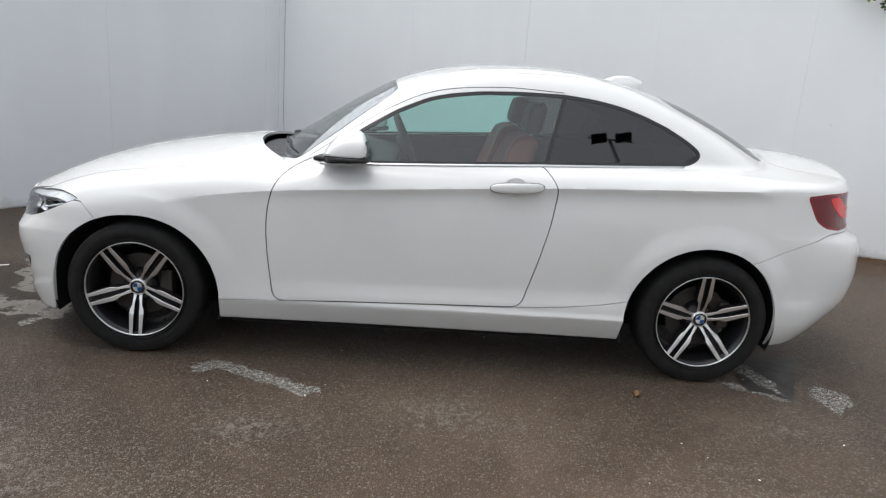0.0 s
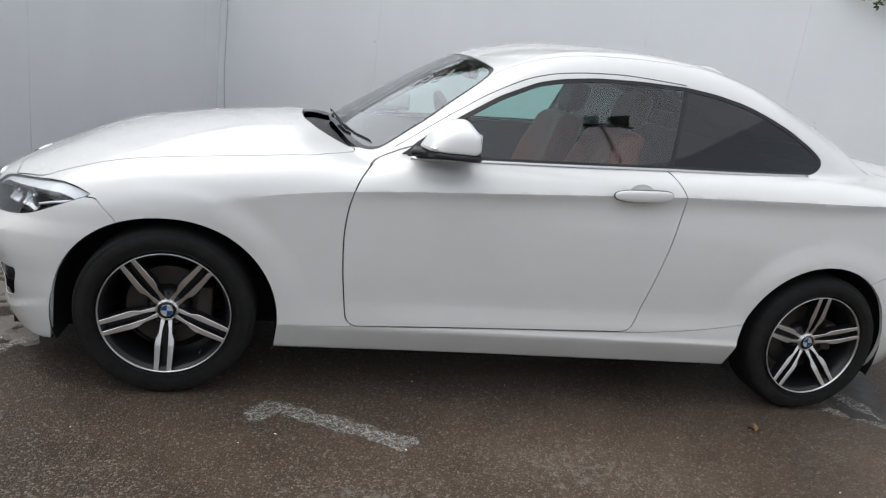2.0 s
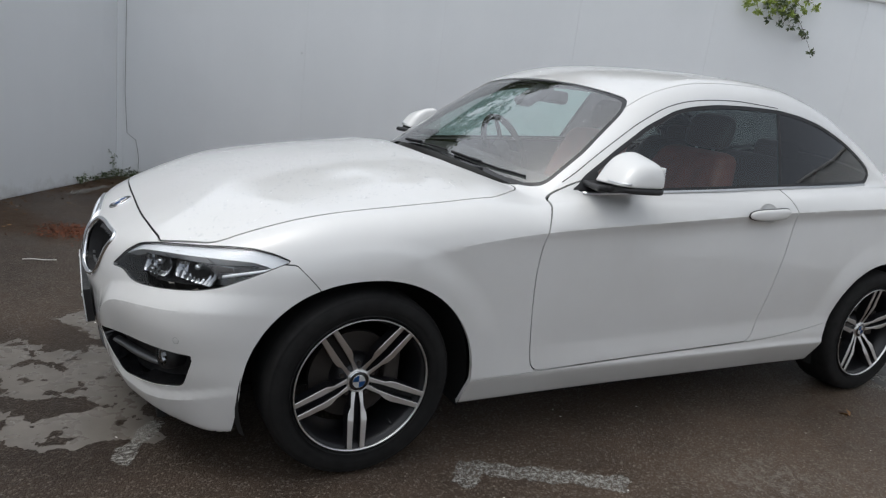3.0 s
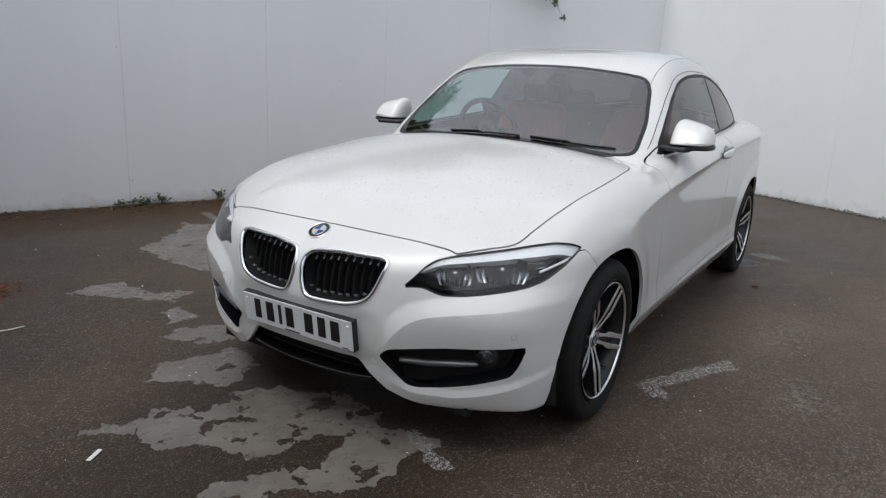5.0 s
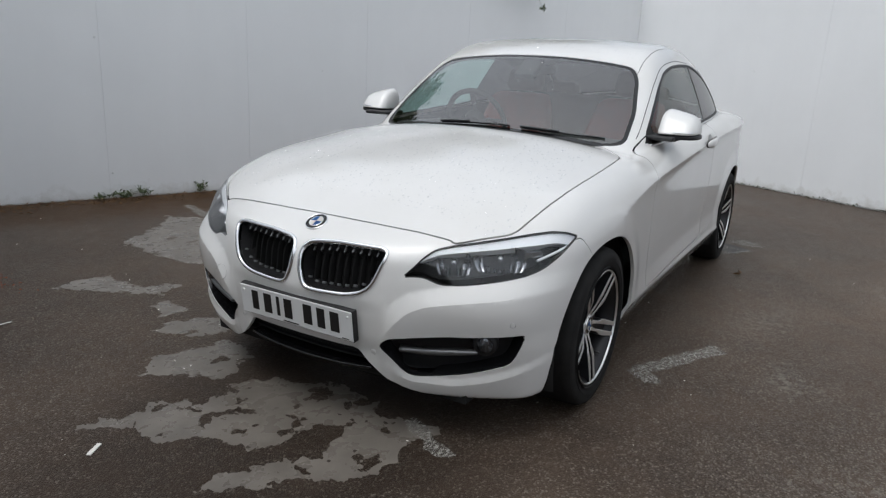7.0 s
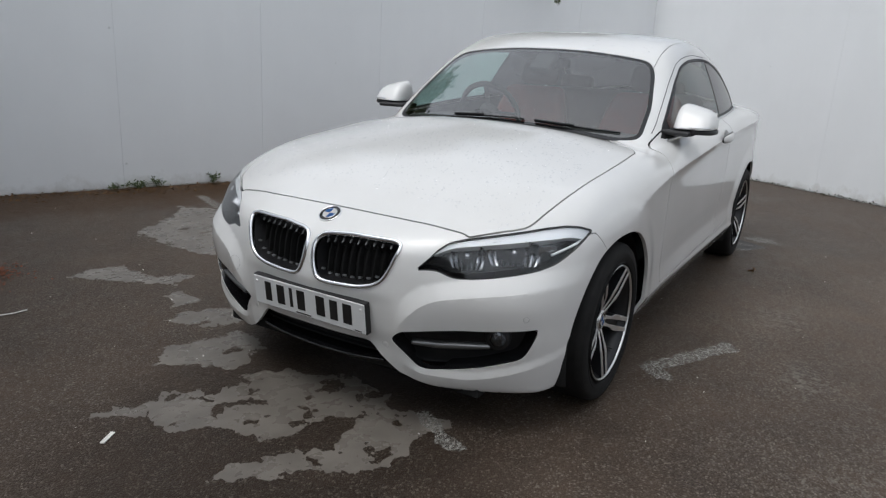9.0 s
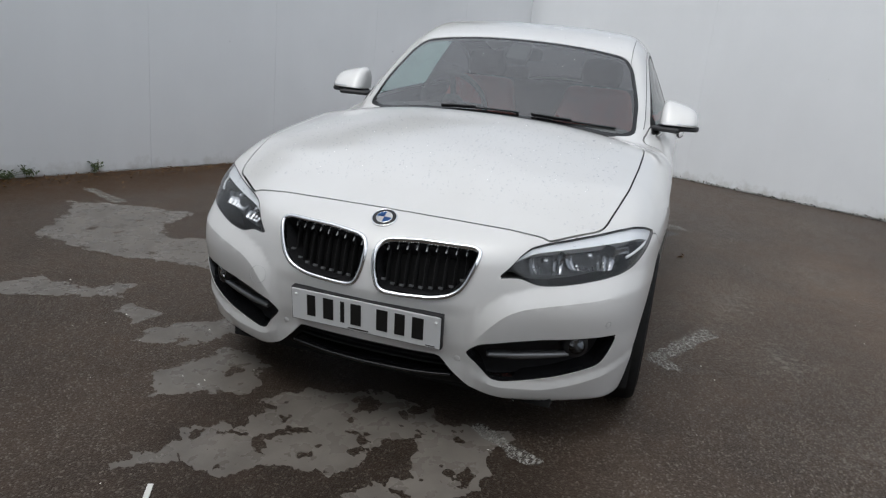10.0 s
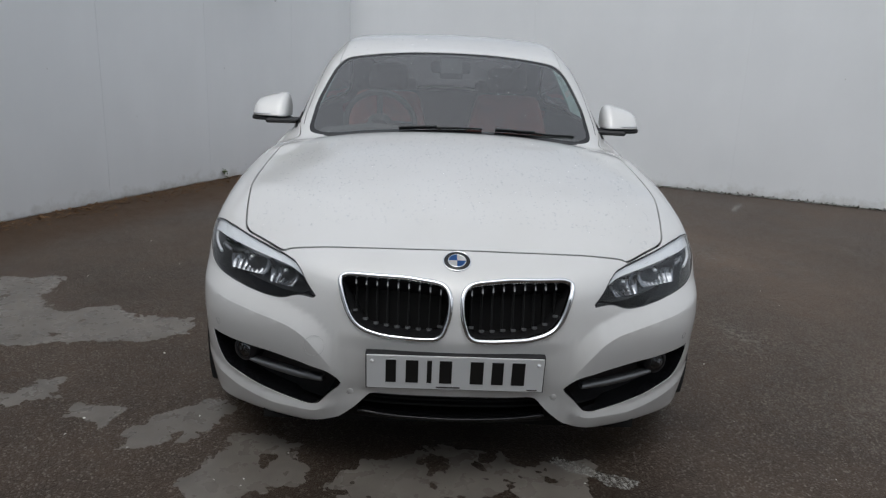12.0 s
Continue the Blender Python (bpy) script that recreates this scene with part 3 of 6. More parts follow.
def oval(w, h, n=10, lift=0.0):
    return [(w * math.cos(2 * math.pi * k / n), lift + h * math.sin(2 * math.pi * k / n)) for k in range(n)]


def box(size, at=(0, 0, 0), bevel=0.0, turn=None, segments=2):
    bm = bmesh.new()
    bmesh.ops.create_cube(bm, size=1)
    bmesh.ops.scale(bm, vec=size, verts=bm.verts)
    if bevel:
        bmesh.ops.bevel(bm, geom=bm.edges, offset=bevel, segments=segments, affect="EDGES", profile=0.6)
    bmesh.ops.transform(bm, matrix=Matrix.Translation(at) @ (turn or Matrix()), verts=bm.verts)
    return bm


def lathe(profile, steps=64, m=Matrix(), smooth=True):
    """A turned form about the local y axis from (radius, y) pairs."""
    bm = bmesh.new()
    rings = []
    for k in range(steps):
        a = 2 * math.pi * k / steps
        rings.append([bm.verts.new((r * math.cos(a), y, r * math.sin(a))) for r, y in profile])
    for k in range(steps):
        a, b = rings[k], rings[(k + 1) % steps]
        for i in range(len(profile) - 1):
            bm.faces.new((a[i], b[i], b[i + 1], a[i + 1])).smooth = smooth
    bmesh.ops.recalc_face_normals(bm, faces=bm.faces)
    bmesh.ops.transform(bm, matrix=m, verts=bm.verts)
    return bm


def half(sheet, s):
    """The part of a sheet on one side of the car: s is -1 or 1."""
    return sheet.split(-s * sheet.p[:, 1])[0]


# ---- the car, skin cut into panels ----
car = tagged(new("car"), "white coupe with dark alloy wheels, wet, parked on asphalt", "car")
whole = lattice(skin, (-0.9, -1.0, 0.1), (3.75, 1.0, 1.5), 0.0125)

LAMP = soft([(0.392, 0.594), (0.448, 0.600), (0.497, 0.600), (0.533, 0.588), (0.570, 0.580), (0.645, 0.581), (0.745, 0.589), (0.849, 0.600), (0.958, 0.615), (1.048, 0.634), (1.15, 0.670), (1.285, 0.722), (1.205, 0.740), (1.118, 0.747), (1.010, 0.740), (0.917, 0.730), (0.793, 0.718), (0.640, 0.703), (0.555, 0.690), (0.497, 0.665), (0.445, 0.628)], 0.02, 3)
KIDNEY = soft([(0.015, 0.628), (0.026, 0.654), (0.050, 0.665), (0.15, 0.6745), (0.315, 0.676), (0.341, 0.667), (0.336, 0.643), (0.323, 0.600), (0.309, 0.566), (0.290, 0.541), (0.260, 0.525), (0.212, 0.514), (0.105, 0.508), (0.057, 0.509), (0.036, 0.522), (0.019, 0.573)], 0.015, 3)
INTAKE = soft([(0.302, 0.344), (0.329, 0.376), (0.354, 0.387), (0.602, 0.412), (0.968, 0.424), (0.953, 0.391), (0.92, 0.331), (0.897, 0.309), (0.818, 0.292), (0.717, 0.271), (0.593, 0.252), (0.481, 0.242), (0.440, 0.247), (0.362, 0.303)], 0.02, 3)
CHIN = soft([(-0.2, 0.322), (0.245, 0.320), (0.288, 0.268), (0.335, 0.222), (0.39, 0.192), (0.46, 0.172), (0.56, 0.155), (0.56, 0.10), (-0.2, 0.10)], 0.02, 4)
ARCH_F = [(0.022 + 0.368 * math.cos(a) if a < math.pi / 2 else 0.022 - 0.402 * abs(math.cos(a)) ** 0.9, 0.302 + 0.368 * abs(math.sin(a)) ** (1.0 if a < math.pi / 2 else 0.9)) for a in np.linspace(0, math.pi, 40)] + [(-0.405, 0.05), (0.372, 0.05)]
ARCH_R = [(2.672 + 0.374 * math.cos(a), 0.304 + 0.374 * math.sin(a)) for a in np.linspace(0, math.pi, 40)] + [(2.294, 0.05), (3.042, 0.05)]
DLO = soft([(0.80, 0.944), (1.08, 0.961), (1.862, 1.006), (2.548, 1.037), (2.604, 1.062), (2.622, 1.097), (2.580, 1.136), (2.456, 1.206), (2.342, 1.252), (2.233, 1.287), (2.10, 1.312), (1.953, 1.326), (1.741, 1.325), (1.553, 1.315), (1.42, 1.297), (1.315, 1.273), (1.16, 1.204), (1.007, 1.109), (0.843, 0.996)], 0.04, 4)
DOOR = soft([(0.725, 0.932), (0.674, 0.897), (0.634, 0.842), (0.611, 0.755), (0.603, 0.654), (0.611, 0.521), (0.640, 0.303), (1.214, 0.320), (1.802, 0.337), (1.862, 0.546), (1.908, 0.738), (1.926, 0.880), (1.922, 0.918), (1.862, 1.005), (1.3, 1.10), (0.83, 0.985)], 0.05, 5)
BONNET = soft([(-0.610, -0.3), (-0.610, 0.16), (-0.606, 0.30), (-0.590, 0.45), (-0.575, 0.512), (-0.582, 0.524), (-0.52, 0.59), (-0.442, 0.674), (-0.31, 0.700), (-0.17, 0.722), (0.10, 0.733), (0.36, 0.736), (0.474, 0.731), (0.557, 0.678), (0.648, 0.612), (0.610, 0.558), (0.550, 0.482), (0.497, 0.385), (0.446, 0.2), (0.436, 0.05), (0.436, -0.3)], 0.04, 5)
COWL = soft([(0.438, -0.3), (0.438, 0.05), (0.448, 0.2), (0.499, 0.385), (0.552, 0.482), (0.612, 0.558), (0.653, 0.598), (0.71, 0.605), (0.72, -0.3)], 0.02, 4)
SCREEN = soft([(0.552, -0.3), (0.555, 0.1), (0.58, 0.3), (0.618, 0.5), (0.655, 0.605), (0.715, 0.676), (0.89, 0.660), (1.10, 0.597), (1.165, 0.546), (1.158, 0.46), (1.145, 0.30), (1.137, 0.1), (1.135, -0.3)], 0.04, 5)
REAR_SCREEN = soft([(2.47, -0.3), (2.475, 0.2), (2.50, 0.48), (2.56, 0.53), (2.93, 0.56), (3.03, 0.50), (3.055, 0.2), (3.06, -0.3)], 0.08, 5)
ROOF_TOP = soft([(1.10, -0.3), (1.10, 0.580), (1.25, 0.570), (1.8, 0.560), (2.3, 0.545), (2.52, 0.515), (2.52, -0.3)], 0.02, 3)
TAIL_SIDE = soft([(3.10, 0.945), (3.22, 0.958), (3.7, 0.965), (3.7, 0.79), (3.33, 0.778), (3.24, 0.790), (3.175, 0.825)], 0.02, 3)
BOOT = soft([(3.07, -0.3), (3.07, 0.50), (3.15, 0.60), (3.40, 0.62), (3.75, 0.60), (3.75, -0.3)], 0.05, 4)

sheet = whole
_, _, sheet = sheet.carve(side_f(ARCH_F, 0.5))
_, _, sheet = sheet.carve(side_f(ARCH_R, 0.5))
lens, _, sheet = sheet.carve(wrap_f(LAMP))
kid, _, sheet = sheet.carve(front_f(KIDNEY))
intake, _, sheet = sheet.carve(wrap_f(INTAKE))
chin, _, sheet = sheet.carve(front_f(CHIN))
screen, _, sheet = sheet.carve(top_f(SCREEN, 0.90))
rear_screen, _, sheet = sheet.carve(top_f(REAR_SCREEN, 0.95))
side_glass, _, sheet = sheet.carve(side_f(DLO, 0.5))
tail, _, sheet = sheet.carve(lambda p: np.where(np.abs(p[:, 1]) > 0.42, side_f(TAIL_SIDE, 0.42)(p), 0.08))
under, sheet = sheet.split(np.where((sheet.n[:, 2] < -0.8) & (sheet.p[:, 2] < 0.21), -1.0, 1.0))
seams = []


def panel(f, gap=0.006):
    global sheet
    a, seam, sheet = sheet.carve(f, gap)
    seams.append(seam)
    return a


bonnet = panel(top_f(BONNET, 0.66), 0.0058)
cowl = panel(top_f(COWL, 0.80), 0.002)
doors = panel(side_f(DOOR, 0.55), 0.0048)
roof_top = panel(top_f(ROOF_TOP, 1.0), 0.003)
boot = panel(lambda p: np.where(p[:, 2] > 0.72, top_f(BOOT, 0.72)(p), 0.08))
SPLIT = curve((0.0, 0.02), (0.60, -0.140), (0.645, -0.170), (0.716, -0.238), (0.80, -0.30))
bumper = panel(lambda p: np.where(p[:, 0] > 0.3, 0.08, np.clip(np.maximum(p[:, 0] - SPLIT(p[:, 2]), np.minimum(p[:, 2] - 0.712, np.abs(p[:, 1]) - 0.60)), -0.08, 0.08)), 0.0035)
SILL = curve((0.3, 0.288), (0.633, 0.300), (1.214, 0.318), (1.802, 0.335), (2.15, 0.367), (2.4, 0.42))
sill = panel(lambda p: np.where((p[:, 0] < 0.3) | (p[:, 0] > 2.5), 0.08, np.clip(p[:, 2] - SILL(p[:, 0]), -0.08, 0.08)), 0.003)
REARCUT = curve((2.8, 0.585), (2.893, 0.620), (3.174, 0.728), (3.30, 0.765), (3.7, 0.77))
rear_bumper = panel(lambda p: np.where(p[:, 0] < 2.7, 0.08, np.clip(p[:, 2] - REARCUT(p[:, 0]), -0.08, 0.08)), 0.003)
wings, _, frame_rest = sheet.carve(lambda p: np.where(p[:, 2] < 0.96, np.clip(p[:, 0] - 0.66 - 0.9 * np.maximum(p[:, 2] - 0.89, 0), -0.08, 0.08), 0.08))

def crease_at(p):
    return CREASE(p[:, 0])


def along_side(p):
    return (np.abs(p[:, 1]) > 0.75) & (p[:, 0] > 0.3) & (p[:, 0] < 3.15)


doors, wings, frame_rest = (crisp(s, crease_at, along_side) for s in (doors, wings, frame_rest))
bumper = crisp(bumper, lambda p: KEEL(np.abs(p[:, 1])), lambda p: (np.abs(p[:, 1]) > 0.40) & (np.abs(p[:, 1]) < 0.76) & (p[:, 0] < -0.35))
bumper = crisp(bumper, lambda p: LIP(np.abs(p[:, 1])), lambda p: (np.abs(p[:, 1]) > 0.36) & (np.abs(p[:, 1]) < 0.74) & (p[:, 0] < -0.35))

for ob_name, piece, say in (("bonnet", bonnet, "white bonnet beaded with rain"), ("roof", roof_top, ""), ("boot_lid", boot, ""), ("front_bumper", bumper, ""), ("rear_bumper", rear_bumper, "")):
    part(ob_name, piece.thick(0.014), M_PAINT, car, say)
part("cowl", cowl.moved(-0.042), M_BLACK, car, "black plastic cowl under the windscreen")
part("underside", under, M_DARK, car)
for x0, x1, wide in ((-0.58, -0.36, 0.60), (-0.36, 0.42, 0.48), (0.42, 2.25, 0.75), (2.25, 3.05, 0.48), (3.05, 3.22, 0.55)):
    part("undertray", box((x1 - x0, 2 * wide, 0.05), ((x0 + x1) / 2, 0, 0.172), 0.004), M_DARK, car)
inner = plus(bonnet, doors, roof_top, boot, bumper, sill, rear_bumper, wings, frame_rest, *seams).moved(-0.016)
part("inner_shell", inner, M_DARK, car)
for s in (-1, 1):
    part("front_wing", half(wings, s).thick(0.014), M_PAINT, car)
    part("side_frame", half(frame_rest, s).thick(0.014), M_PAINT, car)
    part("sill", half(sill, s).thick(0.014), M_PAINT, car)

# ---- windows ----
def inset(f, d):
    return lambda p: f(p) + d


clear, _, band = screen.carve(inset(top_f(SCREEN, 0.90), 0.019))
windscreen = part("windscreen", clear.moved(-0.004), G_SCREEN, car, "clear raked windscreen with rain drops")
windscreen.visible_shadow = False
part("border", band.moved(-0.004), M_GLOSS, windscreen, "black printed glass border")
clear, _, band = rear_screen.carve(inset(top_f(REAR_SCREEN, 0.95), 0.03))
back_glass = part("rear_window", clear.moved(-0.004), G_PRIVACY, car, "dark tinted rear window")
back_glass.visible_shadow = False
part("border", band.moved(-0.004), M_GLOSS, back_glass)
doors_made = {}
for s in (-1, 1):
    g = half(side_glass, s)
    glass_in, _, trim = g.carve(inset(side_f(DLO, 0.5), 0.014))
    post = lambda p: p[:, 0] - (1.867 + (p[:, 2] - 1.005) * 0.27)
    front_pane, rest = glass_in.split(post(glass_in.p) + 0.008)
    pillar, rear_pane = rest.split(post(rest.p) - 0.010)
    door = doors_made[s] = part("door", half(doors, s).thick(0.014), M_PAINT, car, "white door with a frameless window")
    o = part("door_window", front_pane.moved(-0.004), G_SIDE, door, "greenish clear door glass")
    o.visible_shadow = False
    o = part("quarter_window", rear_pane.moved(-0.004), G_PRIVACY, car, "dark privacy glass")
    o.visible_shadow = False
    part("window_seal", plus(trim.moved(-0.002), pillar.moved(-0.003)).thick(0.008), M_BLACK, car, "black rubber window seal")
    # bright strip under the windows
    xs = np.linspace(0.83, 2.53, 60)
    zs = np.interp(xs, [0.80, 1.08, 1.862, 2.548], [0.944, 0.961, 1.006, 1.037])
    at = onto(np.stack((xs, np.full(60, s * 1.1), zs - 0.002), 1), (0, -s, 0))
    part("waist_strip", sweep(at, normals_at(at), [(-0.006, -0.004), (0.006, -0.004), (0.006, 0.003), (-0.006, 0.003)], closed=False), M_SATIN, car, "bright waist strip")
    # gutter line over the window
    g = np.array([(0.775, 0.972), (0.835, 1.013), (0.90, 1.060), (1.0, 1.128), (1.15, 1.220), (1.30, 1.288), (1.42, 1.317), (1.56, 1.333), (1.70, 1.340), (1.95, 1.333)])
    gx = np.linspace(0.775, 1.95, 60)
    at = onto(np.stack((gx, np.full(60, s * 1.1), curve(*map(tuple, g))(gx)), 1), (0, -s, 0))
    part("gutter_seal", sweep(at, normals_at(at), [(-0.0018, -0.004), (0.0018, -0.004), (0.0018, 0.0006), (-0.0018, 0.0006)], closed=False), M_BLACK, car)
    # door handle in its shallow cup
    at = onto([(1.735, s * 1.1, 0.906)], (0, -s, 0))[0]
    n = normals_at([at])[0]
    gx, gy, gz = at[0], at[1] + s * 0.024, at[2]

    def grip(x, y, z):
        u = x - gx
        bend = 0.016 * (u / 0.12) ** 2
        return ((np.abs(u / 0.122) ** 3.4 + np.abs((z - gz - 0.06 * u) / 0.0235) ** 2.6 + np.abs((y - gy + s * bend) / 0.0125) ** 2.4) ** (1 / 2.6) - 1) * 0.018

    handle = part("handle", lattice(grip, (gx - 0.14, gy - 0.04, gz - 0.05), (gx + 0.14, gy + 0.04, gz + 0.05), 0.005), M_PAINT, door, "white pull handle")
    # slightly larger black copy behind the grip, seen as a dark outline
    rear_side = lattice(grip, (gx - 0.14, gy - 0.04, gz - 0.05), (gx + 0.14, gy + 0.04, gz + 0.05), 0.006)
    rear_side.p = (rear_side.p - (gx, gy, gz)) * (1.025, 0.8, 1.10) + (gx, gy - s * 0.007, gz)
    part("black_outline", rear_side, M_BLACK, handle)
    part("cup", lathe([(0.0, 0.0), (0.03, 0.0004), (0.052, 0.003), (0.055, 0.0045)], 32, Matrix.Translation(Vector(at) + Vector((-0.01, 0, 0.001)) - Vector(n) * 0.001) @ Vector((0, 1, 0)).rotation_difference(Vector(n)).to_matrix().to_4x4() @ Matrix.Diagonal((1, 1.2, 0.74, 1))), M_PAINT, handle)
    part("lock", box((0.030, 0.004, 0.020), (at[0] + 0.088, at[1] + s * 0.012, at[2] + 0.004), 0.0015), M_PAINT, handle)

# ---- kidney grilles ----
def ring_on(poly, q_wrap=False, s=1, step=2):
    """A closed outline on the nose, given across and up."""
    q = np.array(poly)
    q = np.concatenate((q, q[:1]))
    run = np.concatenate(([0], np.cumsum(np.linalg.norm(np.diff(q, axis=0), axis=1))))
    even_run = np.linspace(0, run[-1], 140, endpoint=False)
    q = np.stack((np.interp(even_run, run, q[:, 0]), np.interp(even_run, run, q[:, 1])), 1)
    if q_wrap:
        start = np.stack((q[:, 0] - 0.70 - 1.15, s * np.full(len(q), 1.15), q[:, 1]), 1)
        return onto(start, (1, -s, 0), 2.0)
    return onto(np.stack((np.full(len(q), -1.1), s * q[:, 0], q[:, 1]), 1), (1, 0, 0))


for s in (-1, 1):
    grille = tagged(new("kidney_grille"), "chrome-framed grille with dark slats")
    grille.parent = car
    at = ring_on(KIDNEY, s=s, step=1)
    part("chrome_frame", sweep(at, normals_at(at), [(-0.007, -0.012), (-0.0075, 0.003), (-0.004, 0.007), (0.002, 0.007), (0.0075, 0.001), (0.0075, -0.012)]), M_CHROME, grille, "bright chrome frame")
    deep = half(kid, s)
    part("backing", Sheet(deep.p + np.array((0.085, 0, 0)), deep.n, deep.t), M_DARK, grille)
    bm = sweep(at, normals_at(at), [(-0.006, 0.0), (0.006, 0.0), (0.006, -0.09), (-0.006, -0.09)], smooth=False)
    part("surround", bm, M_BLACK, grille)
    for k in range(9):
        a = 0.045 + 0.031 * k
        zs = np.linspace(0.50, 0.69, 60)
        inside = poly_d(np.full(60, a), zs, KIDNEY) < -0.004
        if inside.sum() < 3:
            continue
        z0, z1 = zs[inside].min(), zs[inside].max()
        z = np.linspace(z0, z1, 9)
        p = onto(np.stack((np.full(9, -1.1), np.full(9, s * a), z), 1), (1, 0, 0)) + np.array((0.056, 0, 0))
        part("slat", sweep(p, np.tile((-1.0, 0, 0), (9, 1)), [(-0.0025, -0.025), (0.0025, -0.025), (0.0025, 0.0), (0.0, 0.004), (-0.0025, 0.0)], closed=False, smooth=False), M_DARK, grille)
        for za, zb, w in ((z1 - 0.026, z1 - 0.006, 0.0028), (z0 + 0.013, z0 + 0.019, 0.0078)):
            p = onto(np.stack((np.full(4, -1.1), np.full(4, s * a), np.linspace(za, zb, 4)), 1), (1, 0, 0)) + np.array((0.030, 0, 0))
            part("slat_tip", sweep(p, np.tile((-1.0, 0, 0), (4, 1)), [(-w, -0.004), (w, -0.004), (w * 0.7, 0.003), (-w * 0.7, 0.003)], closed=False, smooth=False), M_BLADE, grille)

# ---- headlamps ----
def even(n, times=4):
    """Directions smoothed along a closed ring."""
    for _ in range(times):
        n = unit(np.roll(n, 1, 0) + n + np.roll(n, -1, 0))
    return n


def facing(c, n):
    """A pose at c whose y axis is n and whose z axis leans up."""
    y = Vector(n).normalized()
    x = y.cross(Vector((0, 0, 1))).normalized()
    m = Matrix((x, y, x.cross(y))).transposed().to_4x4()
    m.translation = Vector(c)
    return m


def reflector(w, h, depth, flutes):
    """A fluted dish, w and h its half width and height, its mouth towards +y."""
    bm = bmesh.new()
    us, vs = np.linspace(-1, 1, flutes * 4 + 1), np.linspace(-1, 1, 11)
    rows = []
    for v in vs:
        row = []
        for u in us:
            x, z = u * math.sqrt(1 - 0.30 * v * v), v * math.sqrt(1 - 0.30 * u * u)
            r2 = (x * x + z * z) / 1.4
            row.append(bm.verts.new((w * x, -depth * (1 - r2) + 0.010 * abs(math.sin(math.pi * flutes * (u + 1) / 2)) * (1 - 0.6 * r2), h * z)))
        rows.append(row)
    for p, q in zip(rows, rows[1:]):
        for i in range(len(us) - 1):
            bm.faces.new((p[i], p[i + 1], q[i + 1], q[i]))
    bmesh.ops.recalc_face_normals(bm, faces=bm.faces)
    return bm


BROW = curve((0.40, 0.610), (0.46, 0.640), (0.52, 0.663), (0.58, 0.677), (0.70, 0.688), (0.85, 0.699), (1.0, 0.710), (1.12, 0.714), (1.19, 0.706), (1.24, 0.690), (1.30, 0.66))
for s in (-1, 1):
    lens_s = half(lens, s)
    lamp = part("headlamp", lens_s.moved(-0.001), G_LENS, car, "clear headlamp with a bright brow and dark housing")
    lamp.visible_shadow = False
    q = wrap_q(lens_s.p)
    brow, below = lens_s.split(BROW(q) - lens_s.p[:, 2])
    at = ring_on(LAMP, True, s, 1)
    n_at = even(normals_at(at))
    part("seal", sweep(at, n_at, [(-0.0028, -0.010), (0.0028, -0.010), (0.0028, -0.0006), (-0.0028, -0.0006)]), M_BLACK, lamp)
    part("brow", brow.moved(-0.010).thick(0.035), M_GUIDE, lamp, "bright milky light guide")
    into = lambda sh, d: Sheet(sh.p + np.array((d * 0.8, -s * d * 0.6, 0)), sh.n, sh.t)
    qs = np.linspace(1.235, 1.03, 16)
    p = onto(np.stack((qs - 1.85, np.full(16, s * 1.15), np.linspace(0.700, 0.664, 16)), 1), (1, -s, 0), 2.0)
    part("guide_strip", sweep(p - normals_at(p) * 0.016, normals_at(p), oval(0.0045, 0.0045, 8), closed=False), M_GUIDE, lamp)
    part("housing", into(below, 0.072), M_LAMPBOX, lamp, "dark lamp housing")
    part("housing_wall", sweep(at, n_at, [(-0.0035, -0.008), (0.0035, -0.008), (0.0035, -0.095), (-0.0035, -0.095)], smooth=False), M_LAMPBOX, lamp)
    for qc, zc, w2, h2, name in ((0.645, 0.641, 0.058, 0.042, "dipped_beam"), (0.862, 0.656, 0.088, 0.046, "main_beam")):
        c = onto([(qc - 0.70 - 1.15, s * 1.15, zc)], (1, -s, 0), 2.0)[0]
        ax = unit(np.array((-0.80, s * 0.52, 0.02)))
        m = facing(c - ax * 0.026 - np.array((0, s * 0.010, 0)), ax)
        dish = part(name, reflector(w2, h2, 0.056, 7 if w2 < 0.07 else 9), M_REFLECT, lamp, "fluted chrome reflector")
        dish.data.transform(m)
        part("bulb_shield", lathe([(0.0, -0.012), (0.008, -0.014), (0.010, -0.020), (0.009, -0.044)], 20, m), M_CHROME, dish)

    c = onto([(1.02 - 1.85, s * 1.15, 0.664)], (1, -s, 0), 2.0)[0]
    ax = unit(np.array((-0.62, s * 0.78, 0.06)))
    m = facing(c - ax * 0.034, ax)
    side = part("side_light", box((0.062, 0.006, 0.022), (0, 0, 0.012), 0.002), M_REFLECT, lamp, "bright rectangular side light")
    side.data.transform(m)
    bar = part("reflector_bar", box((0.009, 0.008, 0.050), (s * 0.030, 0.001, -0.006), 0.002), M_REFLECT, side)
    bar.data.transform(m)

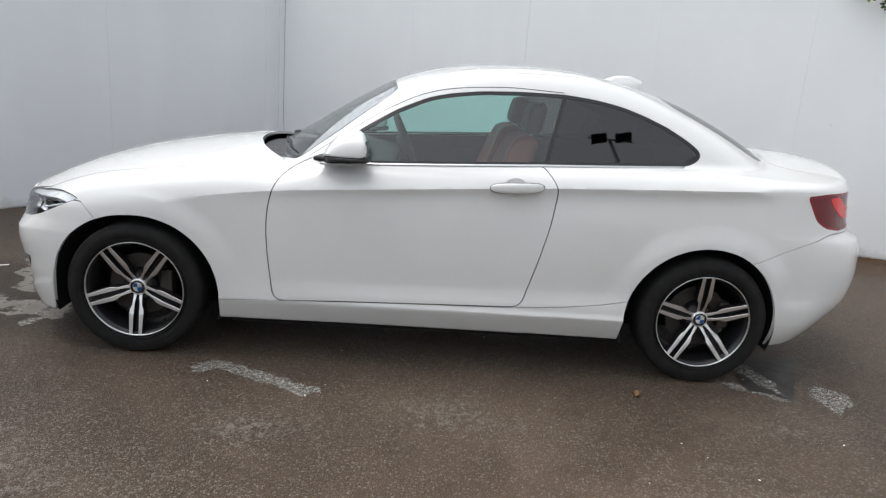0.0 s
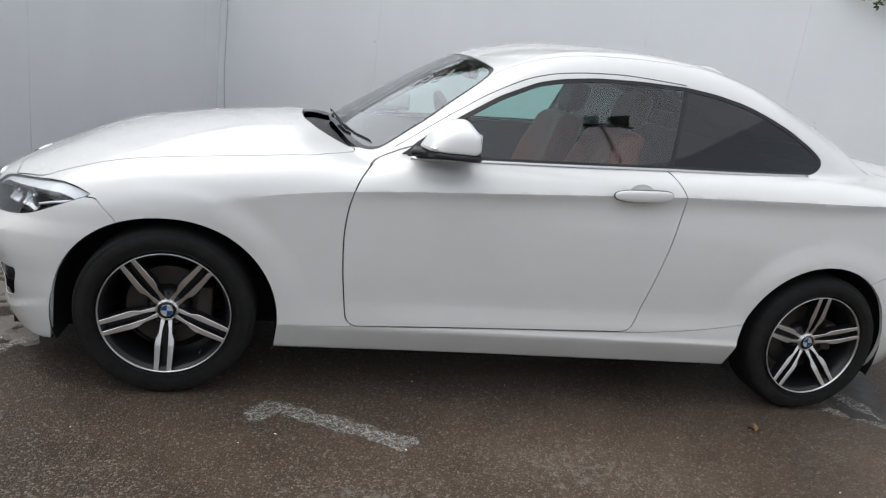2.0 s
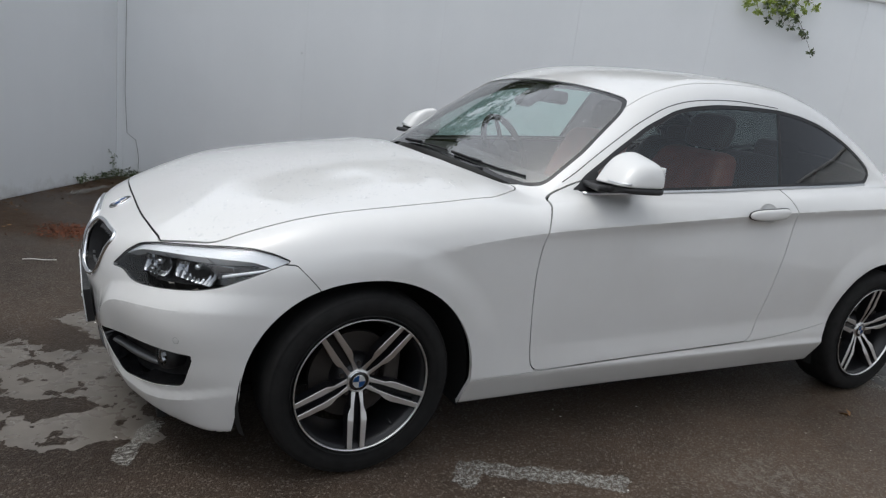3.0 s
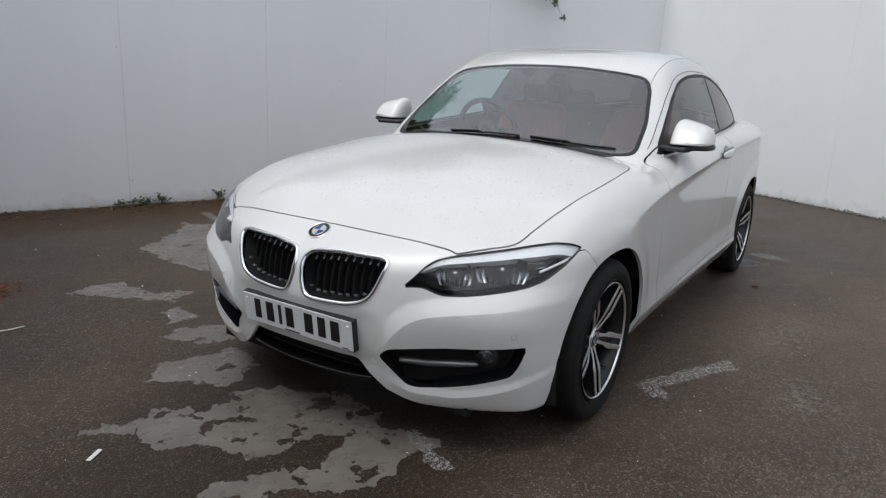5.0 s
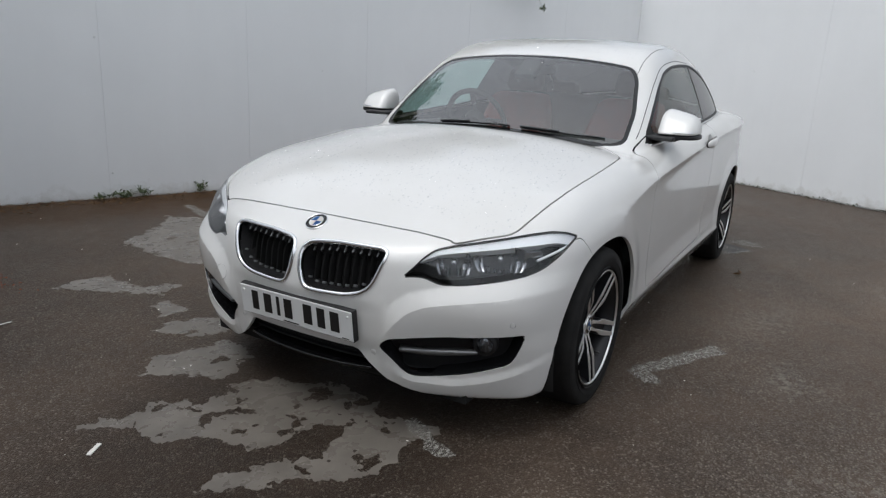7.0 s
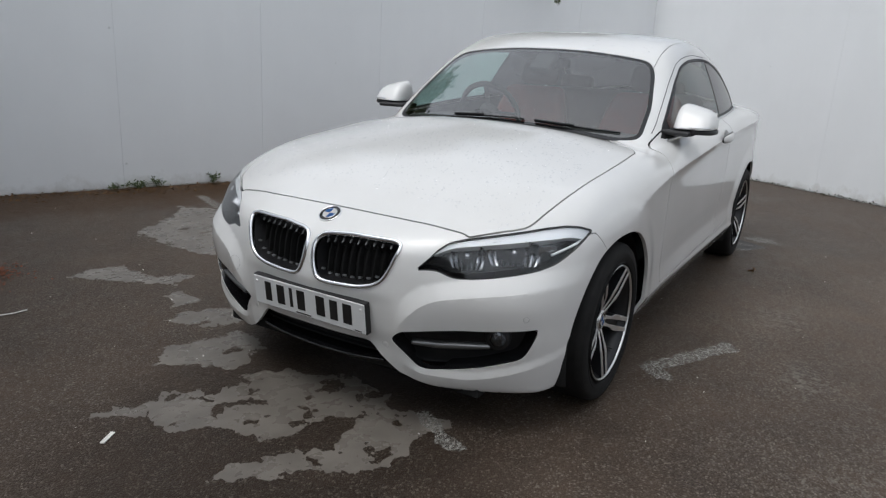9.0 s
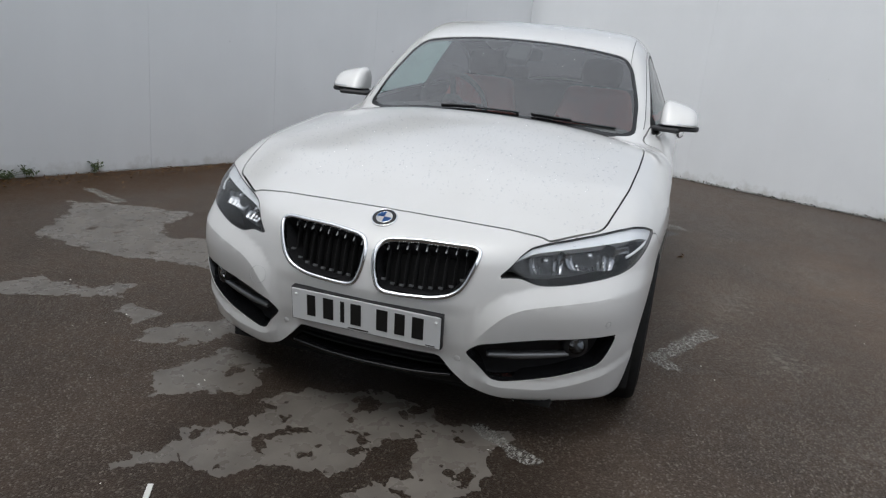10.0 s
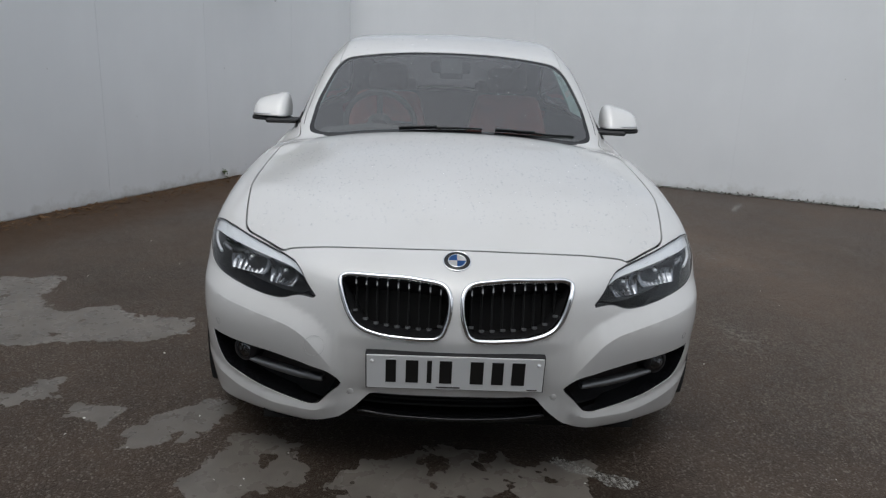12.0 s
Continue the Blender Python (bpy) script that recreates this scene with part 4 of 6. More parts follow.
# ---- bumper openings ----
for s in (-1, 1):
    duct = tagged(new("side_intake"), "black side intake with a silver blade and fog lamp")
    duct.parent = car
    piece = half(intake, s)
    at = ring_on(INTAKE, True, s, 1)
    part("wall", sweep(at, normals_at(at), [(-0.003, -0.002), (0.003, -0.002), (0.003, -0.075), (-0.003, -0.075)], smooth=False), M_GLOSS, duct)
    part("backing", Sheet(piece.p + np.array((0.055, -s * 0.035, 0)), piece.n, piece.t), M_BLACK, duct)
    qs = np.linspace(0.395, 0.745, 24)
    zs = np.interp(qs, [0.395, 0.5, 0.745], [0.338, 0.333, 0.350])
    p = onto(np.stack((qs - 1.85, np.full(24, s * 1.15), zs), 1), (1, -s, 0), 2.0) + np.array((0.014, -s * 0.008, 0))
    n = normals_at(p)
    wide = 0.004 + 0.006 * np.sin(np.pi * np.linspace(0.08, 0.95, 24)) ** 0.7
    bm = sweep(p, n, [(-1, -0.02), (1, -0.02), (1, 0.0), (0, 0.004), (-1, 0.0)], closed=False)
    bm.verts.ensure_lookup_table()
    tan = unit(np.gradient(p, axis=0))
    across = unit(np.cross(tan, n))
    for i in range(24):
        for k, (u, v) in enumerate([(-1, -0.02), (1, -0.02), (1, 0.0), (0, 0.004), (-1, 0.0)]):
            bm.verts[i * 5 + k].co = Vector(p[i] + across[i] * u * wide[i] + n[i] * v)
    part("blade", bm, M_BLADE, duct, "dark silver trim blade")
    c = onto([(0.772 - 1.85, s * 1.15, 0.380)], (1, -s, 0), 2.0)[0]
    ax = Vector((-0.9, s * 0.42, 0)).normalized()
    m = Matrix.Translation(Vector(c) - ax * 0.03) @ Vector((0, 1, 0)).rotation_difference(ax).to_matrix().to_4x4()
    fog = part("fog_lamp", lathe([(0.026, 0.012), (0.028, 0.008), (0.027, 0.0), (0.023, -0.006), (0.014, -0.02), (0.0, -0.024)], 12, m, False), M_REFLECT, duct, "small round fog lamp")
    o = part("fog_lens", lathe([(0.0, 0.016), (0.016, 0.0145), (0.027, 0.011)], 32, m), G_LENS, fog)
    o.visible_shadow = False
    part("fog_bezel", lathe([(0.027, 0.013), (0.038, 0.010), (0.044, -0.01), (0.044, -0.04)], 32, m), M_BLACK, fog)
    for q, z in ((0.890, 0.463),):
        c = onto([(q - 1.85, s * 1.15, z)], (1, -s, 0), 2.0)
        m = Matrix.Translation(c[0]) @ Vector((0, 1, 0)).rotation_difference(Vector(normals_at(c)[0])).to_matrix().to_4x4()
        part("parking_sensor", lathe([(0.0, 0.0004), (0.0075, 0.0004), (0.0085, 0.0002), (0.0095, -0.0008)], 24, m), M_PAINT, car)
        part("sensor_seam", lathe([(0.0092, -0.001), (0.0095, 0.0003), (0.0101, 0.0003), (0.0104, -0.001)], 24, m), M_BLADE, car)
    c = onto([(-1.1, s * 0.305, 0.316)], (1, 0, 0))
    m = Matrix.Translation(c[0]) @ Vector((0, 1, 0)).rotation_difference(Vector(normals_at(c)[0])).to_matrix().to_4x4()
    part("parking_sensor", lathe([(0.0, 0.0015), (0.0085, 0.0015), (0.0095, 0.001), (0.012, -0.0008)], 24, m), M_PAINT, car)
    part("sensor_seam", lathe([(0.0116, -0.001), (0.0119, 0.0004), (0.0126, 0.0004), (0.0129, -0.001)], 24, m), M_BLADE, car)
c = onto([(-1.1, 0.41, 0.464)], (1, 0, 0))
part("tow_eye_cover", lathe([(0.0297, -0.001), (0.0298, 0.0002), (0.0301, 0.0002), (0.0302, -0.001)], 48, facing(c[0], normals_at(c)[0])), M_SEAM_CAR, car, "round tow-eye cover seam")
low = tagged(new("lower_intake"), "wide black lower intake with a gloss lip")
low.parent = car
part("backing", Sheet(chin.p + np.array((0.085, 0, 0)), chin.n, chin.t), M_DARK, low)
edge = np.array([(y, 0.322) for y in np.linspace(-0.245, 0.245, 30)])
p = onto(np.stack((np.full(30, -1.1), edge[:, 0], edge[:, 1]), 1), (1, 0, 0))
part("upper_return", sweep(p, np.tile((-1.0, 0, 0), (30, 1)), [(-0.006, -0.085), (0.003, -0.085), (0.003, -0.002), (-0.006, -0.002)], closed=False, smooth=False), M_BLACK, low)
ys = np.linspace(-0.285, 0.285, 40)
p = onto(np.stack((np.full(40, -1.1), ys, np.full(40, 0.245)), 1), (1, 0, 0))
p[:, 2] = 0.244 - 0.012 * (1 - (ys / 0.30) ** 2)
part("lip", sweep(p, np.tile((-1.0, 0, 0), (40, 1)), [(-0.006, -0.09), (0.006, -0.09), (0.006, -0.014), (0.002, -0.008), (-0.005, -0.012)], closed=False), M_GLOSS, low, "gloss black lip")
for k in range(3):
    z = 0.262 + 0.019 * k
    p2 = onto(np.stack((np.full(24, -1.1), np.linspace(-0.30 + 0.02 * k, 0.30 - 0.02 * k, 24), np.full(24, z)), 1), (1, 0, 0)) + np.array((0.05, 0, 0))
    part("bar", sweep(p2, np.tile((-1.0, 0, 0), (24, 1)), [(-0.004, -0.02), (0.004, -0.02), (0.003, 0.0), (-0.003, 0.0)], closed=False, smooth=False), M_DARK, low)

# ---- number plate and badge ----
plate = part("number_plate", box((0.006, 0.512, 0.110), (0, 0, 0), 0.002), M_PLATE, car, "white number plate with black characters")
plate.matrix_local = pose(-0.7745, -0.004, 0.410, 0, -7.5, 0)
part("plate_mount", box((0.024, 0.519, 0.117), (0.0125, 0, 0), 0.003), M_BLACK, plate)
for y, w in ((0.186, 0.030), (0.125, 0.036), (0.075, 0.014), (0.028, 0.036), (-0.062, 0.038), (-0.122, 0.034), (-0.182, 0.038)):
    part("character_bar", box((0.002, w, 0.074), (-0.0036, y, 0.004), 0.0006), M_INK, plate, "black character bar")
for y in (-0.240, 0.240):
    part("screw_cap", lathe([(0.0, 0.0035), (0.004, 0.003), (0.0055, 0.0)], 20, Matrix.Translation((-0.003, y, 0.035)) @ Matrix.Rotation(radians(90), 4, "Z")), M_WHITE, plate)
part("maker_line", box((0.0016, 0.07, 0.004), (-0.0034, 0.02, -0.047), 0.0), M_BRAKE, plate)
part("maker_line", box((0.0016, 0.03, 0.003), (-0.0034, -0.225, -0.048), 0.0), M_BRAKE, plate)


def roundel(parent, m, r):
    """A round badge of blue and white quarters in a dark ring."""
    badge = part("badge", lathe([(0.0, 0.004), (r * 0.93, 0.003), (r, 0.0015), (r * 1.02, -0.002)], 40, m), M_GLOSS, parent, "round badge with blue and white quarters")
    part("rim", lathe([(r * 0.95, 0.003), (r * 0.99, 0.0042), (r * 1.04, 0.002), (r * 1.04, -0.003)], 40, m), M_CHROME, badge)
    part("inner_ring", lathe([(r * 0.61, 0.0038), (r * 0.635, 0.0047), (r * 0.66, 0.0038)], 40, m), M_CHROME, badge)
    for k in range(4):
        bm = bmesh.new()
        c = bm.verts.new((0, 0.0046, 0))
        arc = [bm.verts.new((r * 0.62 * math.cos(a), 0.0044, r * 0.62 * math.sin(a))) for a in np.linspace(k * math.pi / 2, (k + 1) * math.pi / 2, 9)]
        for a, b in zip(arc, arc[1:]):
            bm.faces.new((c, b, a))
        bmesh.ops.solidify(bm, geom=bm.faces[:], thickness=0.0006)
        bmesh.ops.transform(bm, matrix=m, verts=bm.verts)
        part("quarter", bm, (M_BLUE, M_WHITE)[k % 2], badge)
    return badge


c = onto([(-1.1, 0.0, 0.712)], (1, 0, 0))
roundel(car, facing(c[0], normals_at(c)[0]), 0.041)

# ---- tail lamps ----
TAIL_GUIDE = soft([(3.235, 0.938), (3.315, 0.940), (3.350, 0.905), (3.42, 0.872), (3.57, 0.870), (3.59, 0.832), (3.42, 0.826), (3.335, 0.845), (3.275, 0.890)], 0.015, 3)
for s in (-1, 1):
    p = half(tail, s)
    guide, _, rest = p.carve(side_f(TAIL_GUIDE, 0.42))
    rim, _, middle = rest.carve(lambda v: -side_f(TAIL_SIDE, 0.42)(v) - 0.012)
    t = part("tail_lamp", middle.moved(-0.003).thick(0.02), M_TAIL2, car, "dark red wrap-around tail lamp with a bright hooked band")
    part("rim", rim.moved(-0.001).thick(0.02), M_TAIL, t)
    part("light_guide", guide.moved(-0.0015).thick(0.012), M_TAIL3, t, "bright red light guide")

# ---- wheels ----
def wheel(spin):
    """A wheel about the y axis, its face towards -y, at the origin."""
    w = new("wheel")
    shape = [(0.222, 0.085), (0.245, 0.098), (0.275, 0.104), (0.298, 0.100), (0.308, 0.088), (0.313, 0.070), (0.3135, 0.0), (0.313, -0.070), (0.308, -0.088), (0.300, -0.098), (0.285, -0.104), (0.262, -0.105), (0.240, -0.099), (0.226, -0.088)]
    tyre = part("tyre", lathe(shape, 72), M_RUBBER, w, "black rubber tyre")
    for r in (0.2995, 0.262, 0.238):
        part("sidewall_rib", lathe([(r - 0.0012, -0.098), (r, -0.1075 if r < 0.29 else -0.1005), (r + 0.0012, -0.098)], 72), M_RUBBER, tyre)
    grooves = bmesh.new()
    for y in (-0.045, -0.015, 0.015, 0.045):
        t = lathe([(0.3137, y - 0.004), (0.3139, y), (0.3137, y + 0.004)], 72)
        me = bpy.data.meshes.new("t")
        t.to_mesh(me)
        t.free()
        grooves.from_mesh(me)
        bpy.data.meshes.remove(me)
    part("tread_groove", grooves, M_DARK, tyre)
    rim = part("rim", lathe([(0.2265, -0.100), (0.229, -0.098), (0.2285, -0.091), (0.218, -0.084), (0.210, -0.070), (0.200, -0.03), (0.196, 0.06), (0.215, 0.09)], 72), M_ANTH, w, "anthracite rim with machined edge")
    part("rim_edge", lathe([(0.2285, -0.096), (0.2275, -0.1012), (0.2255, -0.1020), (0.2230, -0.1008), (0.2222, -0.094)], 72), M_ALLOY, rim)
    for k in range(5):
        a0 = radians(spin + 72 * k)
        m = Matrix.Rotation(-a0, 4, "Y")
        for e in (-1, 1):
            # arm: outer edge with a kink, straight inner edge
            inn = [(0.036, 0.004), (0.075, 0.0105), (0.13, 0.0125), (0.2215, 0.0135)]
            out = [(0.036, 0.020), (0.085, 0.0225), (0.105, 0.0315), (0.125, 0.0335), (0.2215, 0.0295)]
            ring = [(r, e * o) for r, o in inn] + [(r, e * o) for r, o in out[::-1]]
            dish = lambda r: -0.0985 + 0.046 * (1 - min(max((r - 0.03) / 0.19, 0), 1)) ** 1.6
            for nm, d0, d1, mt, grow in (("spoke_face", 0.0, 0.004, M_ALLOY, 0.0), ("spoke", 0.0035, 0.042, M_ANTH, 0.0015)):
                bm = bmesh.new()
                f0 = [bm.verts.new((r, dish(r) + d0, o)) for r, o in ring]
                f1 = [bm.verts.new((r, dish(r) + d1, o * (1 + 8 * grow))) for r, o in ring]
                n = len(ring)
                quads = [(0, 1, 7, 8), (1, 2, 5, 6), (2, 3, 4, 5)]
                for q in quads:
                    bm.faces.new([f0[i] for i in q])
                    bm.faces.new([f1[i] for i in q][::-1])
                bm.faces.new([f0[i] for i in (1, 6, 7)])
                bm.faces.new([f1[i] for i in (7, 6, 1)])
                for i in range(n):
                    j = (i + 1) % n
                    bm.faces.new((f0[i], f0[j], f1[j], f1[i]))
                bmesh.ops.recalc_face_normals(bm, faces=bm.faces)
                if nm == "spoke_face":
                    bmesh.ops.bevel(bm, geom=[x for x in bm.edges if x.calc_face_angle(0) > 1.2], offset=0.0012, segments=1, affect="EDGES")
                bmesh.ops.transform(bm, matrix=m, verts=bm.verts)
                part(nm, bm, mt, w, "machined silver spoke face" if nm == "spoke_face" else "")
        bm = box((0.16, 0.02, 0.028), (0.14, -0.045, 0), 0.004, Matrix.Rotation(radians(-7), 4, "Z"))
        bmesh.ops.transform(bm, matrix=m, verts=bm.verts)
        part("web", bm, M_ANTH, w)
        nut = Matrix.Rotation(-a0 - radians(36), 4, "Y") @ Matrix.Translation((0.056, -0.042, 0))
        part("wheel_bolt", lathe([(0.0, -0.006), (0.007, -0.006), (0.008, -0.003), (0.008, 0.012)], 6, nut, False), M_BRAKE, w)
    part("hub", lathe([(0.0, -0.0585), (0.0375, -0.058), (0.040, -0.056), (0.041, -0.050)], 48), M_ALLOY, w)
    part("hub_base", lathe([(0.040, -0.051), (0.050, -0.045), (0.075, -0.030), (0.082, 0.0)], 48), M_ANTH, w)
    roundel(w, Matrix.Translation((0, -0.058, 0)) @ Matrix.Rotation(radians(180), 4, "Z"), 0.034)
    part("brake_disc", lathe([(0.05, 0.012), (0.05, 0.0), (0.150, 0.0), (0.150, 0.022), (0.05, 0.022)], 56, smooth=False), M_BRAKE, w, "brown-grey steel brake disc")
    part("caliper", box((0.055, 0.07, 0.13), (0.125, 0.0, 0.02), 0.012), M_BRAKE, w)
    part("valve", lathe([(0.0, -0.03), (0.004, -0.028), (0.004, 0.0)], 10, Matrix.Rotation(radians(52), 4, "Y") @ Matrix.Translation((0.196, -0.05, 0))), M_BLACK, w)
    return w


for name, x, y, spin, s in (("left_front", 0.0, 0.759, 269, -1), ("left_rear", 2.69, 0.771, 91, -1), ("right_front", 0.0, 0.759, 250, 1), ("right_rear", 2.69, 0.771, 100, 1)):
    w = wheel(spin)
    tagged(w, "five twin-spoke alloy wheel, machined silver over dark grey")
    w.parent = car
    w.matrix_local = pose(x, s * y, 0.3125, 0, 0, 0 if s < 0 else 180)
    cx, r = (0.022, 0.372) if x < 1 else (2.672, 0.378)
    bm = bmesh.new()
    rows = []
    for a in np.linspace(-0.35, math.pi + 0.35, 32):
        rows.append([bm.verts.new((cx + (r if x > 1 or a < math.pi / 2 else r + 0.034) * math.cos(a), s * v, 0.303 + r * math.sin(a))) for v in ((0.845, 0.825, 0.70, 0.52) if x < 1 else (0.868, 0.84, 0.70, 0.52))])
        for v in rows[-1][1:]:
            v.co.x += (v.co.x - cx) * 0.03
            v.co.z += max(v.co.z - 0.303, 0) * 0.03
    mid = bm.verts.new((cx, s * 0.52, 0.30))
    for a, b in zip(rows, rows[1:]):
        for i in range(3):
            bm.faces.new((a[i], a[i + 1], b[i + 1], b[i])).smooth = True
        bm.faces.new((a[3], mid, b[3]))
    for v in bm.verts:
        v.co.y -= s * 0.015
    bmesh.ops.recalc_face_normals(bm, faces=bm.faces)
    part("wheel_arch_liner", bm, M_DARK, car, "black wheel arch liner")

# ---- door mirrors ----
def cap_field(x, y, z):
    v = (y - 0.858) / 0.090
    u = (x - 0.962 - 0.60 * (z - 1.0) - 0.010 * v) / 0.108
    w = (z - 0.990) / (0.110 - 0.022 * v)
    v = v + 0.9 * np.maximum(z - 1.02, 0) * (v > 0)
    r = ((np.abs(u) ** 3.2 + np.abs(v) ** 5.0 + np.abs(w) ** 4.0) ** (1 / 4.0) - 1) * 0.085
    r = smax(r, 0.998 - z + 0.02 * (y - 0.868), 0.008)
    return smax(r, x - 1.058 - 0.06 * (y - 0.868) + 0.12 * (z - 1.0), 0.045)


def base_field(x, y, z):
    foot = np.maximum(np.abs(z - 0.973 - 0.05 * (y - 0.85)) - 0.013 - 0.004 * ease(y, 0.8, 0.95), 0)
    plan = ((np.abs(x - 0.968) / 0.098) ** 3.0 + (np.abs(y - 0.866) / 0.090) ** 3.2) ** (1 / 2.6) - 1
    tray = smax(plan * 0.09, np.abs(z - 0.986 - 0.03 * (y - 0.88)) - 0.010, 0.008)
    arm = smax(smax(np.abs(x - 0.90 - 0.25 * (0.80 - y)) - 0.075, np.abs(z - 0.979) - 0.011, 0.012), np.abs(y - 0.79) - 0.075, 0.012)
    return smin(tray, arm, 0.02)


cap = lattice(cap_field, (0.82, 0.74, 0.93), (1.10, 1.03, 1.15), 0.006)
foot = lattice(base_field, (0.78, 0.68, 0.92), (1.10, 1.03, 1.02), 0.006)


def flipped(sh):
    return Sheet(sh.p * (1, -1, 1), sh.n * (1, -1, 1), sh.t[:, ::-1])


for s in (-1, 1):
    pick = (lambda sh: sh) if s > 0 else flipped
    door = doors_made[s]
    m = part("door_mirror", pick(cap.split(cap.p[:, 0] - 1.200)[0]), M_PAINT, door, "white door mirror on a black foot")
    m.location.y = 0.035 if s > 0 else 0.0
    part("foot", pick(foot), M_BLACK, m, "black mirror foot")
    bm = box((0.004, 0.125, 0.072), (1.050, s * 0.868, 1.038), 0.0018, Matrix.Rotation(radians(-4), 4, "Y") @ Matrix.Rotation(s * radians(3), 4, "Z"))
    part("mirror_glass", bm, M_MIRROR, m)
    ys = np.linspace(0.850, 0.938, 14)
    p = onto(np.stack((np.full(14, 0.70), ys, np.full(14, 1.010)), 1), (1, 0, 0), 0.5, cap_field)
    n = normals_at(p, cap_field)
    if s < 0:
        p, n = p * (1, -1, 1), n * (1, -1, 1)
    part("indicator", sweep(p, n, [(-0.0045, -0.004), (0.0045, -0.004), (0.0035, 0.002), (-0.0035, 0.002)], closed=False), M_SATIN, m, "clear indicator strip")
    tri = soft([(0.795, 0.952), (0.905, 0.958), (0.905, 1.030), (0.88, 1.015)], 0.008, 3)
    p = onto(np.stack((tri[:, 0], np.full(len(tri), s * 1.1), tri[:, 1]), 1), (0, -s, 0)) + np.array((0, s * 0.003, 0))
    bm = bmesh.new()
    bm.faces.new([bm.verts.new(v) for v in p])
    bmesh.ops.solidify(bm, geom=bm.faces[:], thickness=0.006)
    part("corner_trim", bm, M_BLACK, door, "black triangle behind the mirror")

# ---- wipers, fin, rain ----
for pts, w in (([(0.583, 0.24), (0.578, 0.12), (0.580, 0.0), (0.588, -0.14)], 1), ([(0.588, -0.20), (0.606, -0.32), (0.645, -0.47), (0.690, -0.585)], 1)):
    q = np.array(pts)
    t = np.linspace(0, len(q) - 1, 24)
    xy = np.stack((np.interp(t, range(len(q)), q[:, 0]), np.interp(t, range(len(q)), q[:, 1])), 1)
    p = onto(np.stack((xy[:, 0], xy[:, 1], np.full(24, 1.6)), 1), (0, 0, -1), 1.2) + np.array((0, 0, 0.006))
    wiper = part("wiper", sweep(p, np.tile(unit(np.array((-0.55, 0, 0.83))), (24, 1)), [(-0.003, -0.006), (0.003, -0.006), (0.002, 0.001), (-0.002, 0.001)], closed=False), M_BLACK, car, "black windscreen wiper")
    k = slice(0, 12)
    part("arm", sweep(p[k] + np.array((-0.011, 0, 0.006)), np.tile(unit(np.array((-0.55, 0, 0.83))), (12, 1)), [(-0.004, -0.006), (0.004, -0.006), (0.003, 0.003), (-0.003, 0.003)], closed=False), M_BLACK, wiper)


def fin_field(x, y, z):
    x = x - 0.18
    top = 1.398 + 0.042 * ease(x, 2.06, 2.20) - 0.02 * ease(x, 2.25, 2.32)
    wide = 0.030 * (0.35 + 0.65 * np.sin(np.pi * np.clip((x - 2.04) / 0.30, 0.02, 0.98)))
    return smax(smax(np.abs(y) - wide * (1 - 0.7 * ease(z, 1.38, 1.445)), z - top, 0.02), np.maximum(2.05 - x, x - 2.33), 0.02)


part("aerial_fin", lattice(fin_field, (2.18, -0.06, 1.33), (2.58, 0.06, 1.47), 0.007), M_PAINT, car, "white shark-fin aerial")

rng = np.random.default_rng(4)
drops_p, drops_t, k = [], [], 0
spots = []
for lo, hi, count in (((-0.50, -0.66), (0.42, 0.66), 3200), ((1.20, -0.52), (2.40, 0.52), 1300), ((0.62, -0.58), (1.14, 0.58), 1700), ((3.1, -0.5), (3.4, 0.5), 200)):
    spots.append(np.column_stack((rng.uniform(lo[0], hi[0], count), rng.uniform(lo[1], hi[1], count))))
spots = np.concatenate(spots)
at = onto(np.column_stack((spots, np.full(len(spots), 1.6))), (0, 0, -1), 1.2)
nn = normals_at(at)
for c, n in zip(at, nn):
    r = 0.001 + 0.0036 * rng.random() ** 1.8
    u = unit(np.cross(n, (0.3, 1.0, 0.1)))
    v = np.cross(n, u)
    e = rng.uniform(0.8, 1.3)
    ring = [c + (u * math.cos(a) * e + v * math.sin(a)) * r for a in np.arange(6) * math.pi / 3]
    mid = [c + (u * math.cos(a) * e + v * math.sin(a)) * r * 0.7 + n * r * 0.38 for a in np.arange(6) * math.pi / 3]
    drops_p += ring + mid + [c + n * r * 0.5]
    for i in range(6):
        j = (i + 1) % 6
        drops_t += [(k + i, k + j, k + 6 + j), (k + i, k + 6 + j, k + 6 + i), (k + 6 + i, k + 6 + j, k + 12)]
    k += 13
me = bpy.data.meshes.new("rain_water")
me.from_pydata([tuple(v) for v in drops_p], [], drops_t)
me.polygons.foreach_set("use_smooth", np.ones(len(me.polygons), bool))
M_WATER = glass("water_drop", (0.93, 0.94, 0.95), 0.04)
tagged(part("rain_water", me, M_WATER, car, "beads of rain on the paint"), kind="stuff")

# ---- cabin ----
cabin = tagged(new("cabin"), "cabin with red leather seats and dark trim")
cabin.parent = car
part("headlining", roof_top.moved(-0.022), M_PALE, cabin, "pale grey headlining")
part("floor", box((2.0, 1.36, 0.04), (1.6, 0, 0.30), 0.01), M_CLOTH, cabin)


def rounded_box(c, h, r):
    return lambda x, y, z: np.sqrt(sum(np.maximum(np.abs(v - c[i]) - h[i] + r, 0) ** 2 for i, v in enumerate((x, y, z)))) - r


def back_field(x, y, z):
    lean = x - 1.62 - 0.32 * (z - 0.60) - 0.06 * np.abs(y) ** 1.5 * -3
    body = smax(smax(np.abs(lean) - 0.062 - 0.02 * (y / 0.25) ** 2, np.abs(y) - 0.245 + 0.05 * ease(z, 0.85, 1.12), 0.05), np.abs(z - 0.81) - 0.30, 0.06)
    return body


